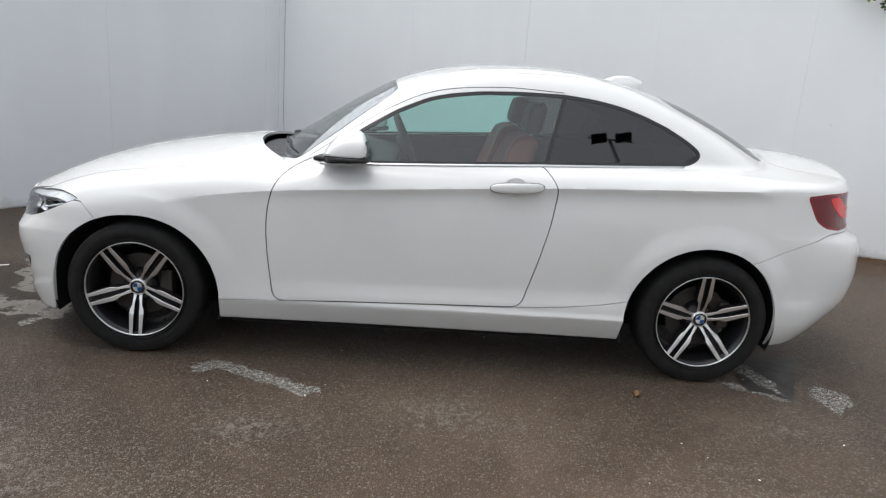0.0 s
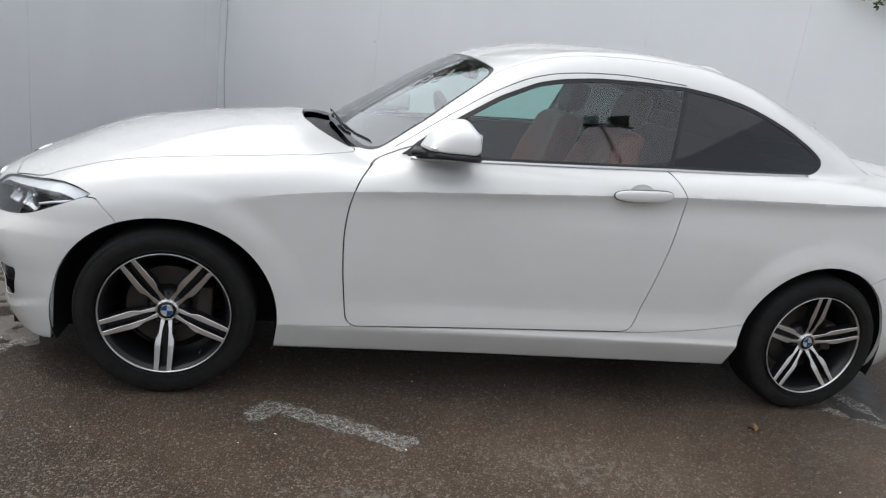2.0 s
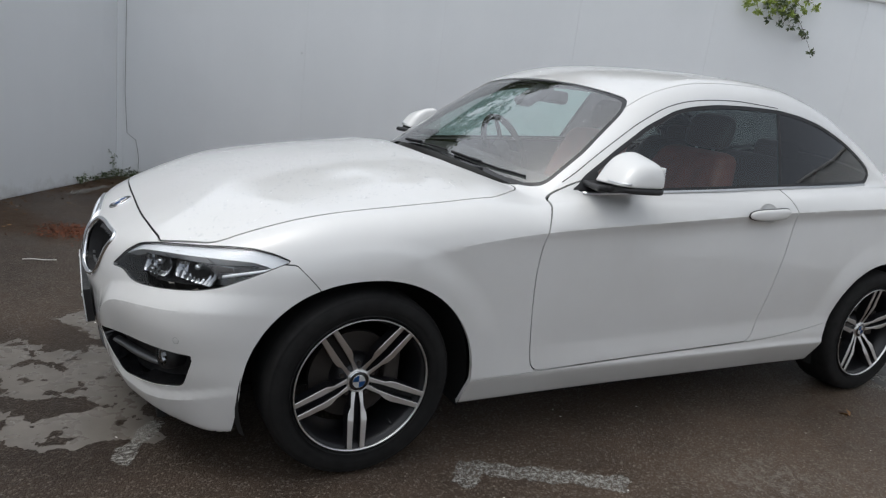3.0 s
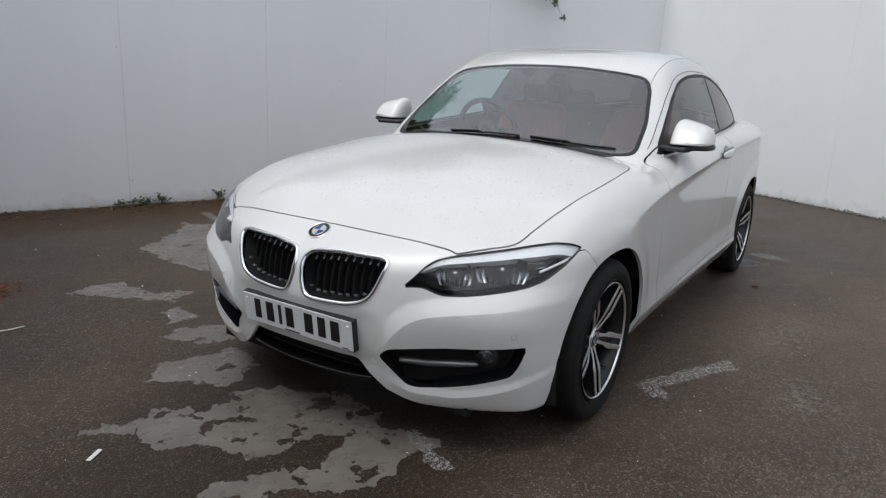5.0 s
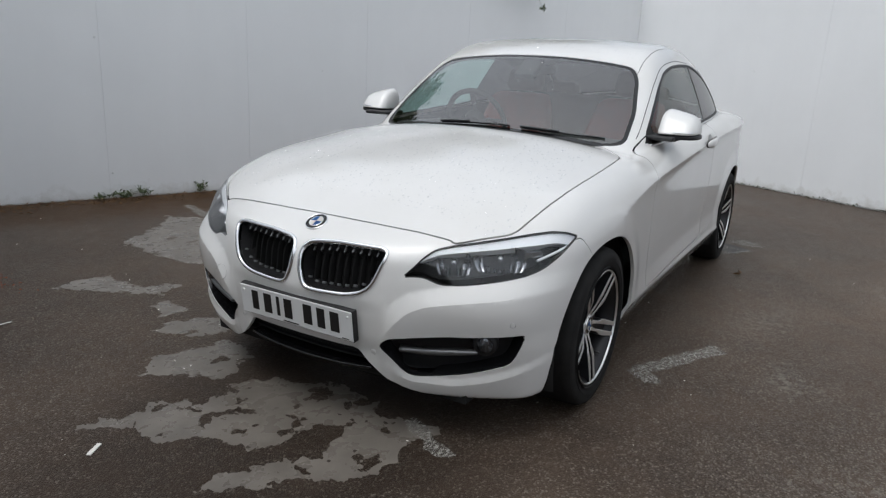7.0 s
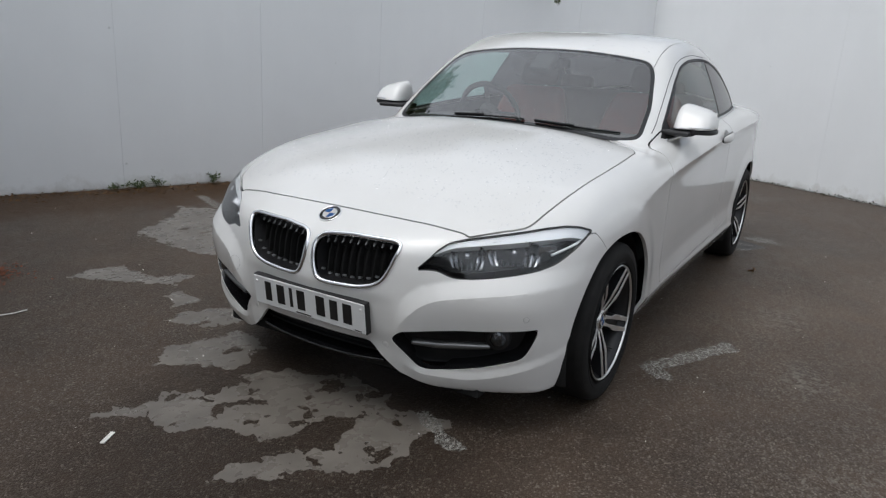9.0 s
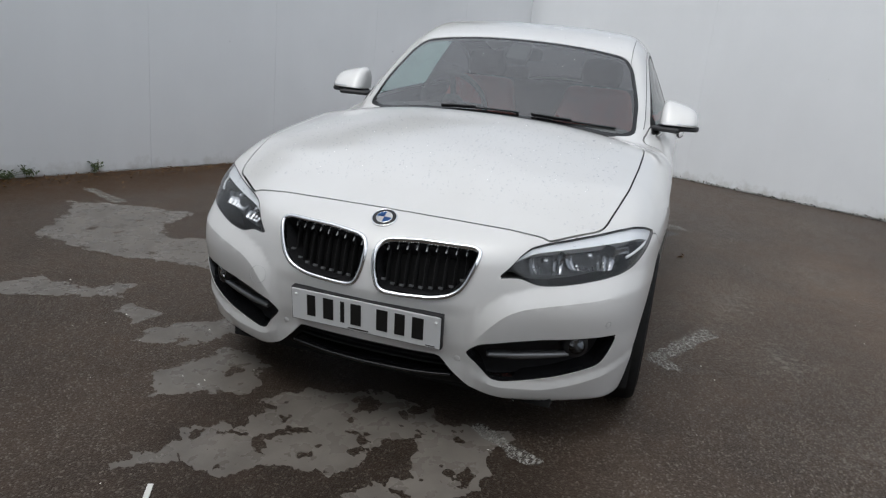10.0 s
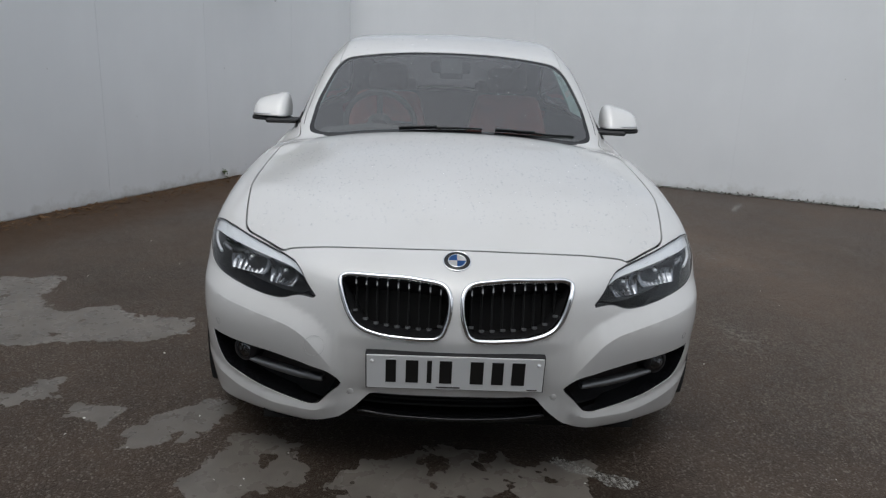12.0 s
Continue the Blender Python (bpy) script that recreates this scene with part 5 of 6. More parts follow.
def head_field(x, y, z):
    return smax(smax(np.abs(x - 1.815 - 0.2 * (z - 1.2)) - 0.045, np.abs(y) - 0.125 + 0.1 * np.maximum(z - 1.19, 0), 0.05), np.abs(z - 1.195) - 0.082, 0.05)


base_f = rounded_box((1.40, 0, 0.55), (0.26, 0.25, 0.09), 0.06)
seat_back = lattice(back_field, (1.3, -0.35, 0.45), (2.05, 0.35, 1.2), 0.02)
head = lattice(head_field, (1.7, -0.2, 1.08), (1.95, 0.2, 1.32), 0.014)
cushion = lattice(base_f, (1.1, -0.3, 0.42), (1.7, 0.3, 0.68), 0.02)
for y in (-0.37, 0.37):
    for nm, sh in (("backrest", seat_back), ("headrest", head), ("cushion", cushion)):
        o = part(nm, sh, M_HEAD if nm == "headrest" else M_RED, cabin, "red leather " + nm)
        o.location = (0.045 if y < 0 else 0.06, y, 0)
    for e in (-0.05, 0.05):
        part("headrest_post", box((0.012, 0.012, 0.12), (1.80 + (0.045 if y < 0 else 0.06), y + e, 1.10), 0.004), M_SATIN, cabin)
rear = rounded_box((2.28, 0, 0.80), (0.09, 0.58, 0.30), 0.08)
# rear seats use the leather copy darkened for the dim back
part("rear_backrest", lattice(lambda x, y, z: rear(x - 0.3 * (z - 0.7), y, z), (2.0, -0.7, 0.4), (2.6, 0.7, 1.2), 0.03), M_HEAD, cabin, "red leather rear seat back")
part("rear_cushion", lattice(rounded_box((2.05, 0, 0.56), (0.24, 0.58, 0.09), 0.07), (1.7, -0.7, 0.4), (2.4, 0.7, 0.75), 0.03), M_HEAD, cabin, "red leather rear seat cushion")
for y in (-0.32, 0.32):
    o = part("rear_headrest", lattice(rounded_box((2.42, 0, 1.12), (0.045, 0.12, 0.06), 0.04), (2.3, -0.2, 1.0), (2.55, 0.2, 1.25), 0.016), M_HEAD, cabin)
    o.location.y = y
part("parcel_shelf", box((0.45, 1.20, 0.02), (2.72, 0, 1.02), 0.006), M_CLOTH, cabin)


def dash_field(x, y, z):
    top = 0.945 - 0.25 * np.maximum(x - 0.95, 0) + 0.03 * np.exp(-((y - 0.37) / 0.2) ** 2)
    inner = smax(skin(x, y, z) + 0.035, np.abs(y) - 0.64, 0.02)
    return smax(inner, dash_block(x, y, z, top), 0.02)


def dash_block(x, y, z, top):
    return smax(smax(smax(z - top, x - 1.14 - 0.35 * (z - 0.8), 0.06), 0.66 - x, 0.03), 0.62 - z, 0.04)


part("dashboard", lattice(dash_field, (0.5, -0.8, 0.55), (1.3, 0.8, 1.05), 0.022), M_CLOTH, cabin, "black dashboard")
ring = [(0.185 + 0.016 * math.cos(a), 0.016 * math.sin(a)) for a in np.linspace(0, 2 * math.pi, 13)]
m_w = Matrix.Translation((1.20, 0.37, 0.955)) @ Matrix.Rotation(radians(66), 4, "Y") @ Matrix.Rotation(radians(90), 4, "X")
wheel_in = part("steering_wheel", lathe(ring, 48, m_w), M_CLOTH, cabin, "black steering wheel")
part("boss", lathe([(0.0, 0.02), (0.055, 0.016), (0.07, -0.01), (0.05, -0.05)], 28, m_w), M_CLOTH, wheel_in)
for a in (0, 180, 270):
    bm = box((0.13, 0.012, 0.03), (0.115, 0, 0), 0.004)
    bmesh.ops.transform(bm, matrix=m_w @ Matrix.Rotation(radians(a), 4, "Y"), verts=bm.verts)
    part("spoke", bm, M_CLOTH, wheel_in)
part("rear_view_mirror", lattice(rounded_box((1.19, 0, 1.262), (0.022, 0.105, 0.030), 0.02), (1.1, -0.15, 1.19), (1.25, 0.15, 1.30), 0.008), M_BLACK, cabin, "black rear-view mirror")
part("sensor_housing", box((0.16, 0.115, 0.040), (1.085, 0, 1.262), 0.012, Matrix.Rotation(radians(-33), 4, "Y")), M_BLACK, cabin)

# ---- the yard ----
A, B = Vector((-0.41, 4.53, 0)), Vector((7.48, 1.27, 0))
WEST, EAST = Vector((-0.571, -0.821, 0)), Vector((-0.465, -0.885, 0))
TOP = 2.53

g = bmesh.new()
bmesh.ops.create_grid(g, x_segments=40, y_segments=40, size=400)
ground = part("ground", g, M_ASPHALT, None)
tagged(ground, "dark damp asphalt with pale stone chips", "ground", kind="structure")


def wall_run(name, start, way, length, out, joints, label, face=M_WALL):
    """A wall of tall panels with a capping, its face along start + way * s."""
    w = tagged(new(name), label, "wall", kind="structure")
    way, out = way.normalized(), out.normalized()
    core = bmesh.new()
    a, b = start - way * 0.0, start + way * length
    ring = [(a + out * 0.006), (b + out * 0.006), (b + out * 0.24), (a + out * 0.24)]
    lo = [core.verts.new((p.x, p.y, -0.05)) for p in ring]
    hi = [core.verts.new((p.x, p.y, TOP - 0.02)) for p in ring]
    core.faces.new(lo[::-1])
    core.faces.new(hi)
    for i in range(4):
        core.faces.new((lo[i], lo[(i + 1) % 4], hi[(i + 1) % 4], hi[i]))
    bmesh.ops.recalc_face_normals(core, faces=core.faces)
    part("core", core, M_SEAM, w)
    cuts = [0.0] + list(joints) + [length]
    for p, q in zip(cuts, cuts[1:]):
        u, v = start + way * (p + 0.0008), start + way * (q - 0.0008)
        bm = bmesh.new()
        bow = 0.0015
        rows = []
        for z in np.linspace(0.012, TOP - 0.02, 7):
            rows.append([bm.verts.new(u.lerp(v, t) + Vector((0, 0, z)) - out * (bow * math.sin(math.pi * t))) for t in np.linspace(0, 1, 7)])
        for r0, r1 in zip(rows, rows[1:]):
            for i in range(6):
                bm.faces.new((r0[i], r0[i + 1], r1[i + 1], r1[i])).smooth = True
        edge = [e for e in bm.edges if e.is_boundary]
        for e in edge:
            e.smooth = False
        made = bmesh.ops.extrude_edge_only(bm, edges=edge)
        bmesh.ops.translate(bm, vec=out * 0.006, verts=[x for x in made["geom"] if isinstance(x, bmesh.types.BMVert)])
        bmesh.ops.recalc_face_normals(bm, faces=bm.faces)
        part("panel", bm, face, w)
    mid = start + way * (length / 2) + out * 0.115
    ang = math.atan2(way.y, way.x)
    part("capping", box((length, 0.29, 0.045), (mid.x, mid.y, TOP), 0.008, Matrix.Rotation(ang, 4, "Z")), M_CAP, w, "pale wall capping")
    return w


AB = (B - A).normalized()
north_out = Vector((-AB.y, AB.x, 0))
wall_run("wall_north", A, AB, (B - A).length, north_out, [0.06, 1.69, 2.95, 4.23, 5.56, 7.10], "pale grey painted panel wall with thin vertical joints and a dirty foot")
wall_run("wall_west", A, WEST, 5.0, Vector((WEST.y, -WEST.x, 0)), [0.21, 2.13, 4.1], "pale grey painted panel wall beside the yard")
# made-up, out-of-view stretch, dark to keep bounce off the ground at the nose
wall_run("wall_west_unseen", A + WEST * 5.0, WEST, 11.0, Vector((WEST.y, -WEST.x, 0)), [3.0, 6.0, 9.0], "unseen dark wall added to cut light bounced onto the car's front", M_RENDER)
wall_run("wall_east", B, EAST, 16.0, Vector((-EAST.y, EAST.x, 0)), [2.69, 5.13, 7.5, 10.0, 12.5], "pale grey painted panel wall behind the car")
far_a, far_b = A + WEST * 16, B + EAST * 16
wall_run("wall_south", far_a, far_b - far_a, (far_b - far_a).length, Vector((AB.y, -AB.x, 0)), [3.0, 6.0], "plain pale wall across the yard")

# dark line in the corner, small wall marks
for k, (s, z, r) in enumerate(((1.66, 1.34, 0.010), (3.72, 1.13, 0.008), (5.84, 1.16, 0.009), (1.72, 0.22, 0.010), (4.6, 0.72, 0.006))):
    p = A + AB * s
    m = part("wall_fixing", lathe([(0.0, 0.004), (r * 0.7, 0.003), (r, 0.0)], 12, Matrix.Translation((p.x, p.y, z)) @ Vector((0, 1, 0)).rotation_difference(-north_out).to_matrix().to_4x4()), M_SEAM, None)
    tagged(m, "small grey fixing in the wall panel", "fixing", "wall fixings")
for s, z, r in ((1.88, 1.33, 0.008), (6.08, 1.30, 0.010), (4.03, 1.32, 0.007)):
    p = B + EAST * s
    out = Vector((EAST.y, -EAST.x, 0))
    m = part("wall_fixing", lathe([(0.0, 0.004), (r * 0.7, 0.003), (r, 0.0)], 12, Matrix.Translation((p.x, p.y, z)) @ Vector((0, 1, 0)).rotation_difference(out).to_matrix().to_4x4()), M_SEAM, None)
    tagged(m, "small grey fixing in the wall panel", "fixing", "wall fixings")


# ---- puddles, worn markings ----
def pool(name, outline, material, label, category, z, rough=0.06, freq=7.0, holes=0.0, kind="structure", fine=0.011):
    """A flat film with a ragged edge."""
    q = np.array(outline)
    lo, hi = q.min(0) - 0.2, q.max(0) + 0.2
    step = fine
    nx, ny = (np.ceil((hi - lo) / step).astype(int) + 1)
    gx, gy = np.meshgrid(lo[0] + step * np.arange(nx), lo[1] + step * np.arange(ny), indexing="ij")
    p = np.stack((gx.ravel(), gy.ravel(), np.full(nx * ny, z)), 1)
    i = (np.arange(nx - 1)[:, None] * ny + np.arange(ny - 1)[None, :]).ravel()
    t = np.concatenate((np.stack((i, i + ny, i + ny + 1), 1), np.stack((i, i + ny + 1, i + 1), 1)))
    sh = Sheet(p, np.tile((0.0, 0, 1), (len(p), 1)), t)
    d = poly_d(p[:, 0], p[:, 1], outline)
    wob = np.array([noise.fractal(Vector((v[0] * freq, v[1] * freq, 3.7)), 0.5, 2.1, 7) for v in p])
    d = d + rough * wob
    if holes:
        pit = np.array([noise.fractal(Vector((v[0] * 11, v[1] * 11, 9.1)), 0.6, 2.1, 4) for v in p])
        d = np.maximum(d, (pit - (0.85 - holes)) * 0.1)
    ins, _ = sh.split(d)
    tie = np.arange(len(ins.p))
    while True:
        low_of = tie[ins.t].min(1)
        was = tie.copy()
        for k in range(3):
            np.minimum.at(tie, ins.t[:, k], low_of)
        tie = tie[tie]
        if (tie == was).all():
            break
    for k in np.unique(tie):
        mine = tie[ins.t[:, 0]] == k
        if mine.sum() > 90:
            tagged(part(name, Sheet(ins.p, ins.n, ins.t[mine]), material, None), label, category, kind=kind)


WET = "shallow silty puddle film lying on the asphalt"
for order, (outline, holes) in enumerate((
    ([(-1.26, 0.54), (-1.17, 0.56), (-1.08, 0.51), (-0.98, 0.44), (-0.86, 0.36), (-0.72, 0.35), (-0.60, 0.30), (-0.52, 0.12), (-0.50, -0.07), (-0.55, -0.20), (-0.68, -0.18), (-0.82, -0.14), (-0.95, -0.08), (-1.04, 0.01), (-1.11, 0.15), (-1.15, 0.27), (-1.20, 0.39)], 0.45),
    ([(-1.30, -0.05), (-1.24, -0.08), (-1.08, -0.13), (-0.91, -0.24), (-0.81, -0.19), (-0.67, -0.20), (-0.54, -0.35), (-0.57, -0.52), (-0.70, -0.47), (-0.83, -0.46), (-1.01, -0.37), (-1.14, -0.25)], 0.4),
    ([(-0.88, 0.73), (-0.73, 0.82), (-0.58, 0.80), (-0.42, 0.70), (-0.45, 0.55), (-0.55, 0.47), (-0.70, 0.48), (-0.81, 0.60)], 0.3),
    ([(-0.60, 1.12), (-0.47, 1.10), (-0.30, 1.03), (-0.10, 0.90), (-0.28, 0.80), (-0.42, 0.83), (-0.52, 0.95)], 0.0),
    ([(-0.36, 1.38), (-0.24, 1.36), (-0.29, 1.20), (-0.43, 1.17)], 0.0),
    ([(-0.46, 2.00), (-0.33, 2.05), (-0.20, 1.94), (-0.16, 1.66), (-0.04, 1.53), (-0.17, 1.46), (-0.36, 1.78)], 0.0),
    ([(0.34, 2.53), (0.66, 2.70), (1.03, 2.98), (1.12, 2.78), (1.24, 2.50), (1.27, 2.18), (0.90, 2.14), (0.74, 1.98), (0.80, 1.75), (0.66, 1.50), (0.68, 1.26), (0.47, 1.22), (0.36, 1.45), (0.22, 1.90), (0.28, 2.20)], 0.2),
)):
    pool("puddle", outline, M_PUDDLE, WET, "puddle", 0.0003 + 0.0001 * order, holes=holes)

pool("repair_patch", [(3.00, -0.58), (3.42, -0.47), (3.11, -1.04), (2.92, -0.95)], M_TAR, "smooth dark wet repair patch in the asphalt", "patch", 0.0012, rough=0.006, freq=14.0)
MARK = "worn white parking bay marking on the asphalt"
for pts in (
    [(0.275, -1.00), (0.36, -0.885), (0.44, -0.905), (0.91, -1.155), (0.85, -1.225), (0.415, -0.995), (0.335, -1.055)],
    [(-0.52, -0.37), (-0.57, -0.33), (-0.72, -0.57), (-0.67, -0.61)],
    [(1.44, 3.20), (1.36, 3.23), (1.18, 2.76), (1.26, 2.73)],
    [(-0.46, 3.98), (-0.54, 4.02), (-0.86, 3.60), (-0.78, 3.55)],
    [(2.98, -0.66), (3.06, -0.62), (3.12, -0.80), (3.09, -0.98), (3.02, -0.86)],
    [(2.93, -0.95), (2.97, -0.93), (3.11, -1.03), (3.09, -1.06)],
    [(2.84, -0.86), (2.90, -0.84), (2.96, -0.92), (2.90, -0.95)],
    [(3.23, -0.95), (3.33, -0.84), (3.43, -0.92), (3.39, -1.05), (3.27, -1.15), (3.25, -1.04)],
    [(4.00, -2.84), (4.06, -2.93), (4.52, -3.20), (4.46, -3.10)],
):
    pool("bay_marking", pts, M_LINE, MARK, "marking", 0.0016, rough=0.022, freq=18.0, fine=0.012)

# ---- litter, weeds ----
rng = np.random.default_rng(11)


def leaf_cloud(places, normals, sizes, shape=1.7, fold=0.25):
    """Small folded leaves, joined: places (n, 3), the way each points, lengths."""
    p, t = [], []
    for c, n, s in zip(places, normals, sizes):
        n = unit(np.array(n, float))
        u = unit(np.cross(n, rng.normal(size=3)))
        v = np.cross(n, u)
        k = len(p)
        w = s / shape / 2
        p += [c, c + u * s * 0.5 + v * w + n * s * fold * 0.5, c + u * s, c + u * s * 0.5 - v * w + n * s * fold * 0.5]
        t += [(k, k + 1, k + 2), (k, k + 2, k + 3)]
    me = bpy.data.meshes.new("leaves")
    me.from_pydata([tuple(map(float, v)) for v in p], [], t)
    return me


n = 2600
s = rng.uniform(0.1, 6.6, n)
d = np.abs(rng.normal(0, 0.16, n)) + 0.02
pts = np.array([tuple(A + AB * a - north_out * b) for a, b in zip(s, d)])
pts[:, 2] = rng.uniform(0.003, 0.012, n)
tagged(part("leaf_litter", leaf_cloud(pts, np.column_stack((rng.normal(0, 0.25, n), rng.normal(0, 0.25, n), np.ones(n))), rng.uniform(0.012, 0.035, n)), M_LITTER, None), "brown fallen leaves along the foot of the wall", "leaf litter", kind="stuff")
n = 420
s = rng.uniform(0.1, 4.5, n)
d = np.abs(rng.normal(0, 0.2, n)) + 0.02
pts = np.array([tuple(A + WEST * a + Vector((-WEST.y, WEST.x, 0)) * b) for a, b in zip(s, d)])
pts[:, 2] = rng.uniform(0.003, 0.012, n)
tagged(part("leaf_litter", leaf_cloud(pts, np.column_stack((rng.normal(0, 0.25, n), rng.normal(0, 0.25, n), np.ones(n))), rng.uniform(0.012, 0.035, n)), M_LITTER, None), "brown fallen leaves in the corner of the walls", "leaf litter", kind="stuff")
n = 900
s = rng.uniform(0.05, 7.5, n)
d = np.abs(rng.normal(0, 0.035, n)) + 0.008
inward = Vector((EAST.y, -EAST.x, 0)).normalized()
pts = np.array([tuple(B + EAST * a + inward * b) for a, b in zip(s, d)])
pts[:, 2] = rng.uniform(0.002, 0.022, n)
tagged(part("wall_debris", leaf_cloud(pts, np.column_stack((rng.normal(0, 0.5, n), rng.normal(0, 0.5, n), np.ones(n))), rng.uniform(0.012, 0.04, n)), M_MOSS, None), "dark mossy crumbs and dirt along the foot of the wall", "debris", kind="stuff")
n = 1300
pts = np.column_stack((rng.normal(-0.80, 0.10, n), rng.normal(2.36, 0.10, n), rng.uniform(0.002, 0.010, n)))
tagged(part("rusty_litter", leaf_cloud(pts, np.column_stack((rng.normal(0, 0.3, n), rng.normal(0, 0.3, n), np.ones(n))), rng.uniform(0.008, 0.024, n)), M_RUST, None), "patch of rust-coloured crumbled leaves on asphalt", "leaf litter", kind="stuff")
n = 220
pts = np.column_stack((rng.uniform(-2.2, 3.5, n), rng.uniform(-2.2, 4.0, n), np.full(n, 0.004)))
tagged(part("grit", leaf_cloud(pts, np.column_stack((rng.normal(0, 0.4, n), rng.normal(0, 0.4, n), np.ones(n))), rng.uniform(0.005, 0.014, n)), M_CHIP, None), "pale specks of grit scattered on the asphalt", "grit", kind="stuff")
scrap = part("paper_scrap", box((0.070, 0.016, 0.004), (0, 0, 0), 0.0015), M_CHIP, None)
scrap.matrix_world = pose(-1.322, 0.372, 0.004, 0, 0, 28)
tagged(scrap, "small pale scrap of paper on the asphalt", "scrap")
stick = part("twig", sweep(np.array([(-1.05, 1.70, 0.006), (-1.0, 1.69, 0.010), (-0.95, 1.675, 0.007), (-0.88, 1.672, 0.006)]), np.tile((0, 0, 1.0), (4, 1)), oval(0.003, 0.003, 6), closed=False), M_CHIP, None)
tagged(stick, "short pale bare twig on the asphalt", "twig")
scrap2 = part("dead_leaf", leaf_cloud(np.array([(2.36, -1.07, 0.006), (2.37, -1.06, 0.012), (2.34, -1.08, 0.008)]), [(0.2, 0.3, 1), (-0.5, 0.2, 0.8), (0.1, -0.6, 0.9)], [0.06, 0.05, 0.045]), M_LITTER, None)
tagged(scrap2, "curled brown leaf on the asphalt by the wheel", "leaf")


def weed(at, spread, tall, stems, leaves, label):
    """A tuft of thin stems with leaves, rooted at one place."""
    root = new("weed")
    root.location = at
    bm = bmesh.new()
    pl, nl, sl = [], [], []
    for _ in range(stems):
        b = np.array((rng.normal(0, spread * 0.35), rng.normal(0, spread * 0.2), 0))
        e = b + np.array((rng.normal(0, spread), rng.normal(0, spread * 0.5), tall * rng.uniform(0.5, 1)))
        path = np.array([b * (1 - t) ** 2 + (b + (0, 0, tall * 0.6)) * 2 * t * (1 - t) + e * t * t for t in np.linspace(0, 1, 6)])
        s2 = sweep(path, np.tile((0.3, 0.9, 0.1), (6, 1)), oval(0.0016, 0.0016, 5), closed=False)
        me = bpy.data.meshes.new("s")
        s2.to_mesh(me)
        s2.free()
        bm.from_mesh(me)
        bpy.data.meshes.remove(me)
        for _ in range(leaves):
            t = rng.uniform(0.25, 1)
            pl.append(path[min(int(t * 6), 5)] + rng.normal(0, 0.006, 3))
            nl.append((rng.normal(0, 0.6), rng.normal(0, 0.6) - 0.3, 0.8))
            sl.append(rng.uniform(0.018, 0.045))
    part("stems", bm, M_LEAF, root)
    part("foliage", leaf_cloud(pl, nl, sl, 2.2), M_LEAF, root)
    return tagged(root, label, "weed", "weeds at the wall")


def at_wall(s, d=0.03):
    p = A + AB * s - north_out * d
    return (p.x, p.y, 0.0)


for s, sp, tall, st in ((1.80, 0.10, 0.06, 12), (1.95, 0.05, 0.09, 7), (2.45, 0.05, 0.12, 7), (1.62, 0.05, 0.06, 6), (0.14, 0.12, 0.08, 11), (0.30, 0.10, 0.06, 9), (0.42, 0.06, 0.10, 8), (5.75, 0.015, 0.13, 3)):
    weed(at_wall(s), sp, tall, st, 7, "small green weed growing at the foot of the wall")
for s, sp, tall in ((0.18, 0.12, 0.08), (0.35, 0.12, 0.07), (0.55, 0.10, 0.12), (0.10, 0.02, 0.34)):
    p = A + WEST * s + Vector((-WEST.y, WEST.x, 0)) * 0.04
    weed((p.x, p.y, 0), sp, tall, 10 if tall < 0.3 else 3, 5, "small green weed rooted in the wall corner")
# thin climbing stem up the corner
p0 = A + AB * 0.10 - north_out * 0.012
path = np.array([(p0.x + 0.10 * AB.x, p0.y + 0.10 * AB.y, 0.0), (p0.x + 0.11 * AB.x, p0.y + 0.11 * AB.y, 0.2), (p0.x + 0.08 * AB.x, p0.y + 0.08 * AB.y, 0.36), (p0.x, p0.y, 0.42), (p0.x - 0.02, p0.y, 0.8), (p0.x - 0.01, p0.y, 2.41)])
tagged(part("climbing_stem", sweep(path, np.tile(tuple(-north_out), (6, 1)), oval(0.0019, 0.0019, 6), closed=False), M_BARK, None), "thin bare climbing stem against the corner of the wall", "plant")


# ---- trees and the branch over the wall ----
def limb(bm, path, r0, r1):
    path = np.array(path, float)
    s2 = sweep(path, np.tile((0.35, 0.2, 0.9) if abs(path[-1][2] - path[0][2]) < 1 else (0.9, 0.3, 0.1), (len(path), 1)), oval(1, 1, 7), closed=False)
    s2.verts.ensure_lookup_table()
    for i in range(len(path)):
        r = r0 + (r1 - r0) * i / (len(path) - 1)
        for k in range(7):
            v = s2.verts[i * 7 + k]
            v.co = Vector(path[i]) + (v.co - Vector(path[i])) * r
    me = bpy.data.meshes.new("s")
    s2.to_mesh(me)
    s2.free()
    bm.from_mesh(me)
    bpy.data.meshes.remove(me)


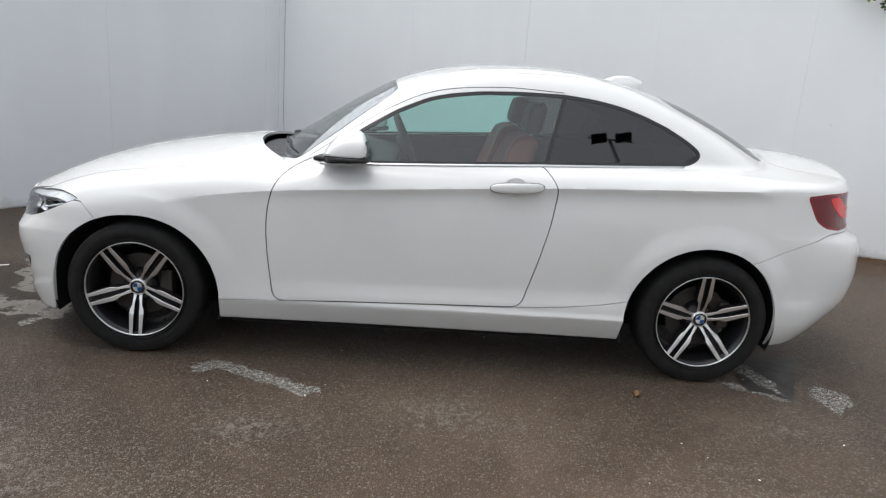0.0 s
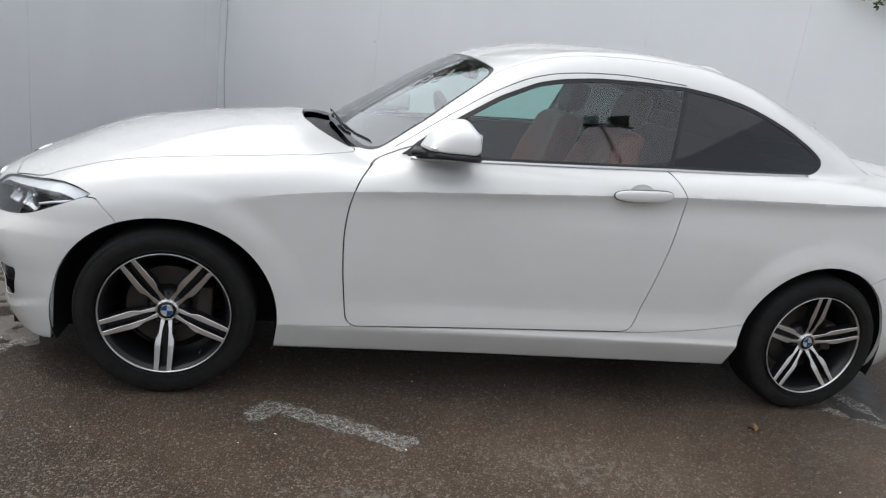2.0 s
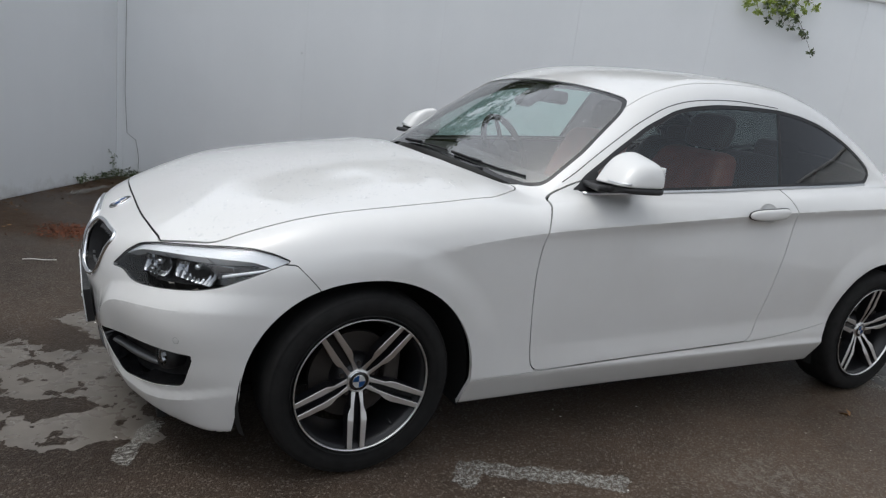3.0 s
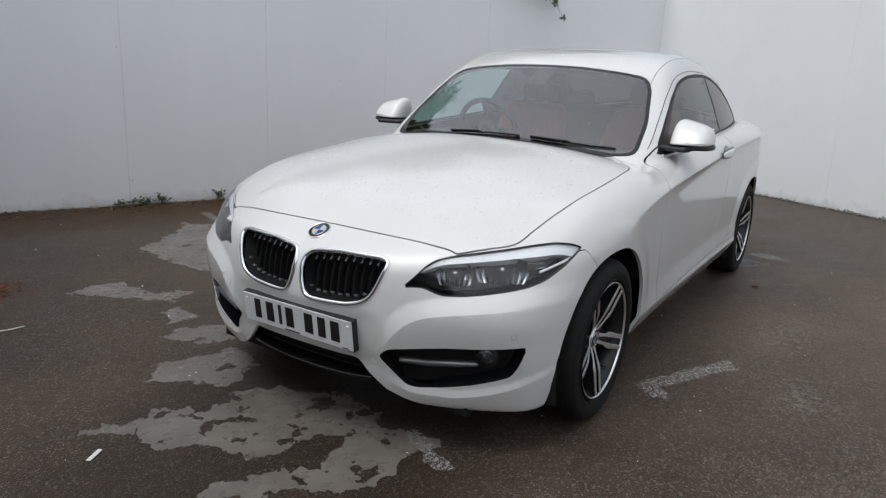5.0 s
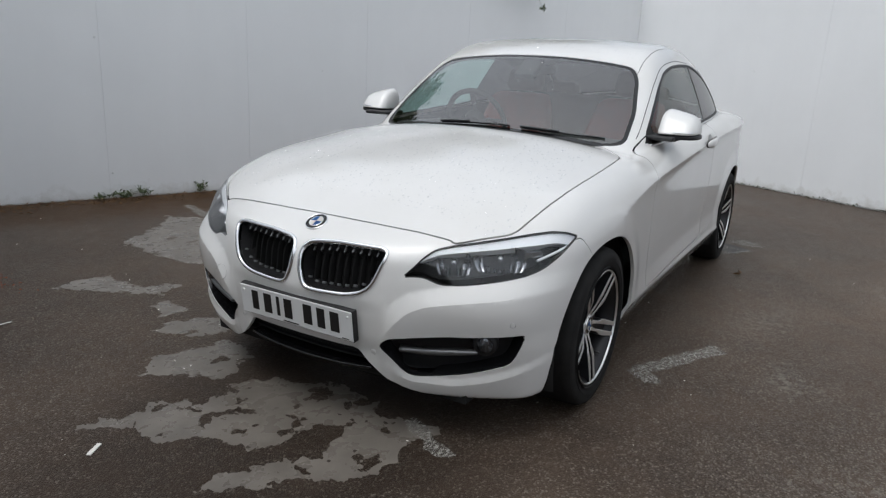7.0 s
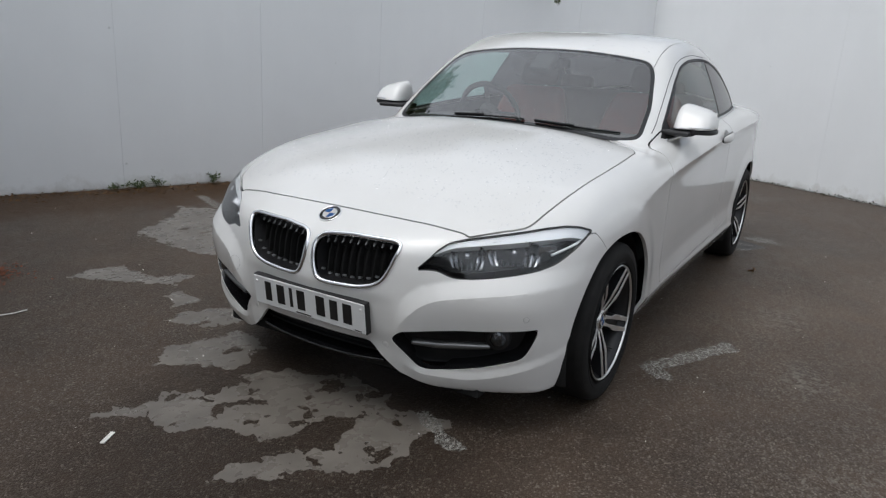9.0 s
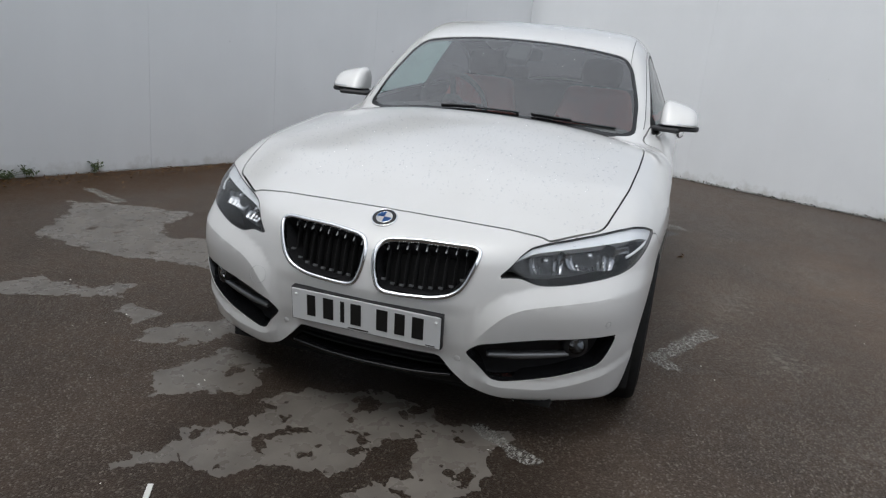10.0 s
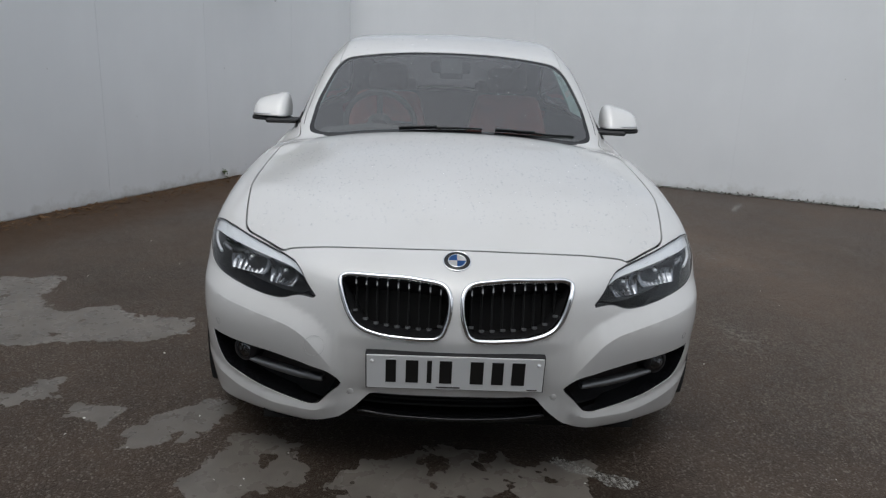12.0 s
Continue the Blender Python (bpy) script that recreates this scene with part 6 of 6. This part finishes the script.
def tree(at, tall, wide, clumps, label):
    root = new("tree")
    root.location = at
    bm = bmesh.new()
    limb(bm, [(0, 0, -0.05), (0.04, 0.02, tall * 0.25), (-0.03, 0.05, tall * 0.5), (0.02, 0.0, tall * 0.8)], 0.11, 0.03)
    pl, nl, sl = [], [], []
    for _ in range(clumps):
        a, h = rng.uniform(0, 2 * math.pi), rng.uniform(0.35, 1.0)
        reach = wide * (0.25 + 0.75 * math.sin(math.pi * min(h, 0.93))) * rng.uniform(0.45, 1.05)
        tip = np.array((reach * math.cos(a), reach * math.sin(a), tall * h))
        limb(bm, [(0, 0, tall * h * 0.62), tuple(tip * (0.5, 0.5, 0.86)), tuple(tip)], 0.018, 0.004)
        m = int(rng.uniform(110, 180))
        q = tip + rng.normal(0, 1, (m, 3)) * np.array((0.30, 0.30, 0.19)) * rng.uniform(0.5, 1.2)
        pl += list(q)
        nl += list(rng.normal(0, 0.7, (m, 3)) + (0, 0, 0.6))
        sl += list(rng.uniform(0.14, 0.27, m))
    part("trunk", bm, M_BARK, root)
    part("crown", leaf_cloud(pl, nl, sl, 1.9), M_LEAF, root)
    return tagged(root, label, "tree", "trees behind the wall")


for s, back, tall, wide, clumps in ((0.6, 4.2, 6.8, 1.9, 34), (3.4, 4.6, 6.3, 2.1, 54), (6.3, 3.6, 5.7, 1.8, 56), (9.0, 3.4, 5.6, 1.8, 40)):
    p = A + AB * s + north_out * back
    tree((p.x, p.y, 0), tall, wide, clumps, "leafy green tree standing behind the pale wall")


def bough(s0, tips, count, material, label):
    """A leafy branch that hangs over the wall's top."""
    p0 = A + AB * s0 + north_out * 0.5
    root = new("overhanging_branch")
    root.location = (p0.x, p0.y, 2.50)
    bm = bmesh.new()
    pl, nl, sl = [], [], []
    for s, z, d in tips:
        e = A + AB * s - north_out * d - p0
        mid = np.array((e.x * 0.45, e.y * 0.45, 0.20))
        path = np.array([np.array((0, 0, -0.1)) * (1 - t) ** 2 + mid * 2 * t * (1 - t) + np.array((e.x, e.y, z - 2.50)) * t * t for t in np.linspace(0, 1, 9)])
        limb(bm, path, 0.008, 0.002)
        for _ in range(count):
            t = rng.uniform(0.35, 1.0)
            pl.append(path[min(int(t * 9), 8)] + rng.normal(0, 0.035, 3) * (1.25 - t))
            nl.append(rng.normal(0, 0.7, 3) + (0, -0.4, 0.5))
            sl.append(rng.uniform(0.025, 0.055))
    part("stems", bm, M_BARK, root)
    part("foliage", leaf_cloud(pl, nl, sl, 1.8), material, root)
    return tagged(root, label, "branch", "branches over the wall")


bough(6.17, [(6.05, 2.20, 0.12), (6.17, 2.16, 0.13), (6.27, 2.14, 0.15), (6.38, 2.12, 0.15), (6.53, 1.93, 0.16), (6.35, 2.22, 0.10), (6.19, 2.26, 0.14)], 120, M_LEAF, "dark green leafy branch hanging over the wall")
bough(6.02, [(5.82, 2.30, 0.10), (5.92, 2.24, 0.14), (6.07, 2.26, 0.12), (6.17, 2.28, 0.10), (6.27, 2.27, 0.10), (6.39, 2.33, 0.1), (6.52, 2.36, 0.1)], 215, M_LEAF2, "yellow-green leafy branch hanging over the wall")
bough(5.1, [(5.0, 2.38, 0.06), (5.2, 2.40, 0.05), (5.35, 2.39, 0.05)], 26, M_LEAF, "dark leafy branch showing over the wall capping")

# ---- floodlight mast across the yard ----
mast = tagged(new("floodlight_mast"), "tall steel mast with two dark square floodlights", "mast")
mast.location = (5.5, -6.8, 0)
part("pole", lathe([(0.0, 0.0), (0.075, 0.0), (0.055, 7.9), (0.0, 7.92)], 20, Matrix.Rotation(radians(90), 4, "X")), M_STEEL, mast)
part("crossbar", box((1.5, 0.06, 0.06), (0, 0.05, 7.85), 0.01), M_STEEL, mast)
for x in (-0.42, 0.42):
    head_l = part("floodlight", box((0.60, 0.44, 0.07), (x, 0.16, 7.86 + 0.30 * x), 0.02, Matrix.Rotation(radians(-24), 4, "Y") @ Matrix.Rotation(radians(28), 4, "X")), M_LAMPHEAD, mast)
    part("bracket", box((0.05, 0.16, 0.05), (x, 0.05, 7.83 + 0.1 * x), 0.008), M_STEEL, head_l)
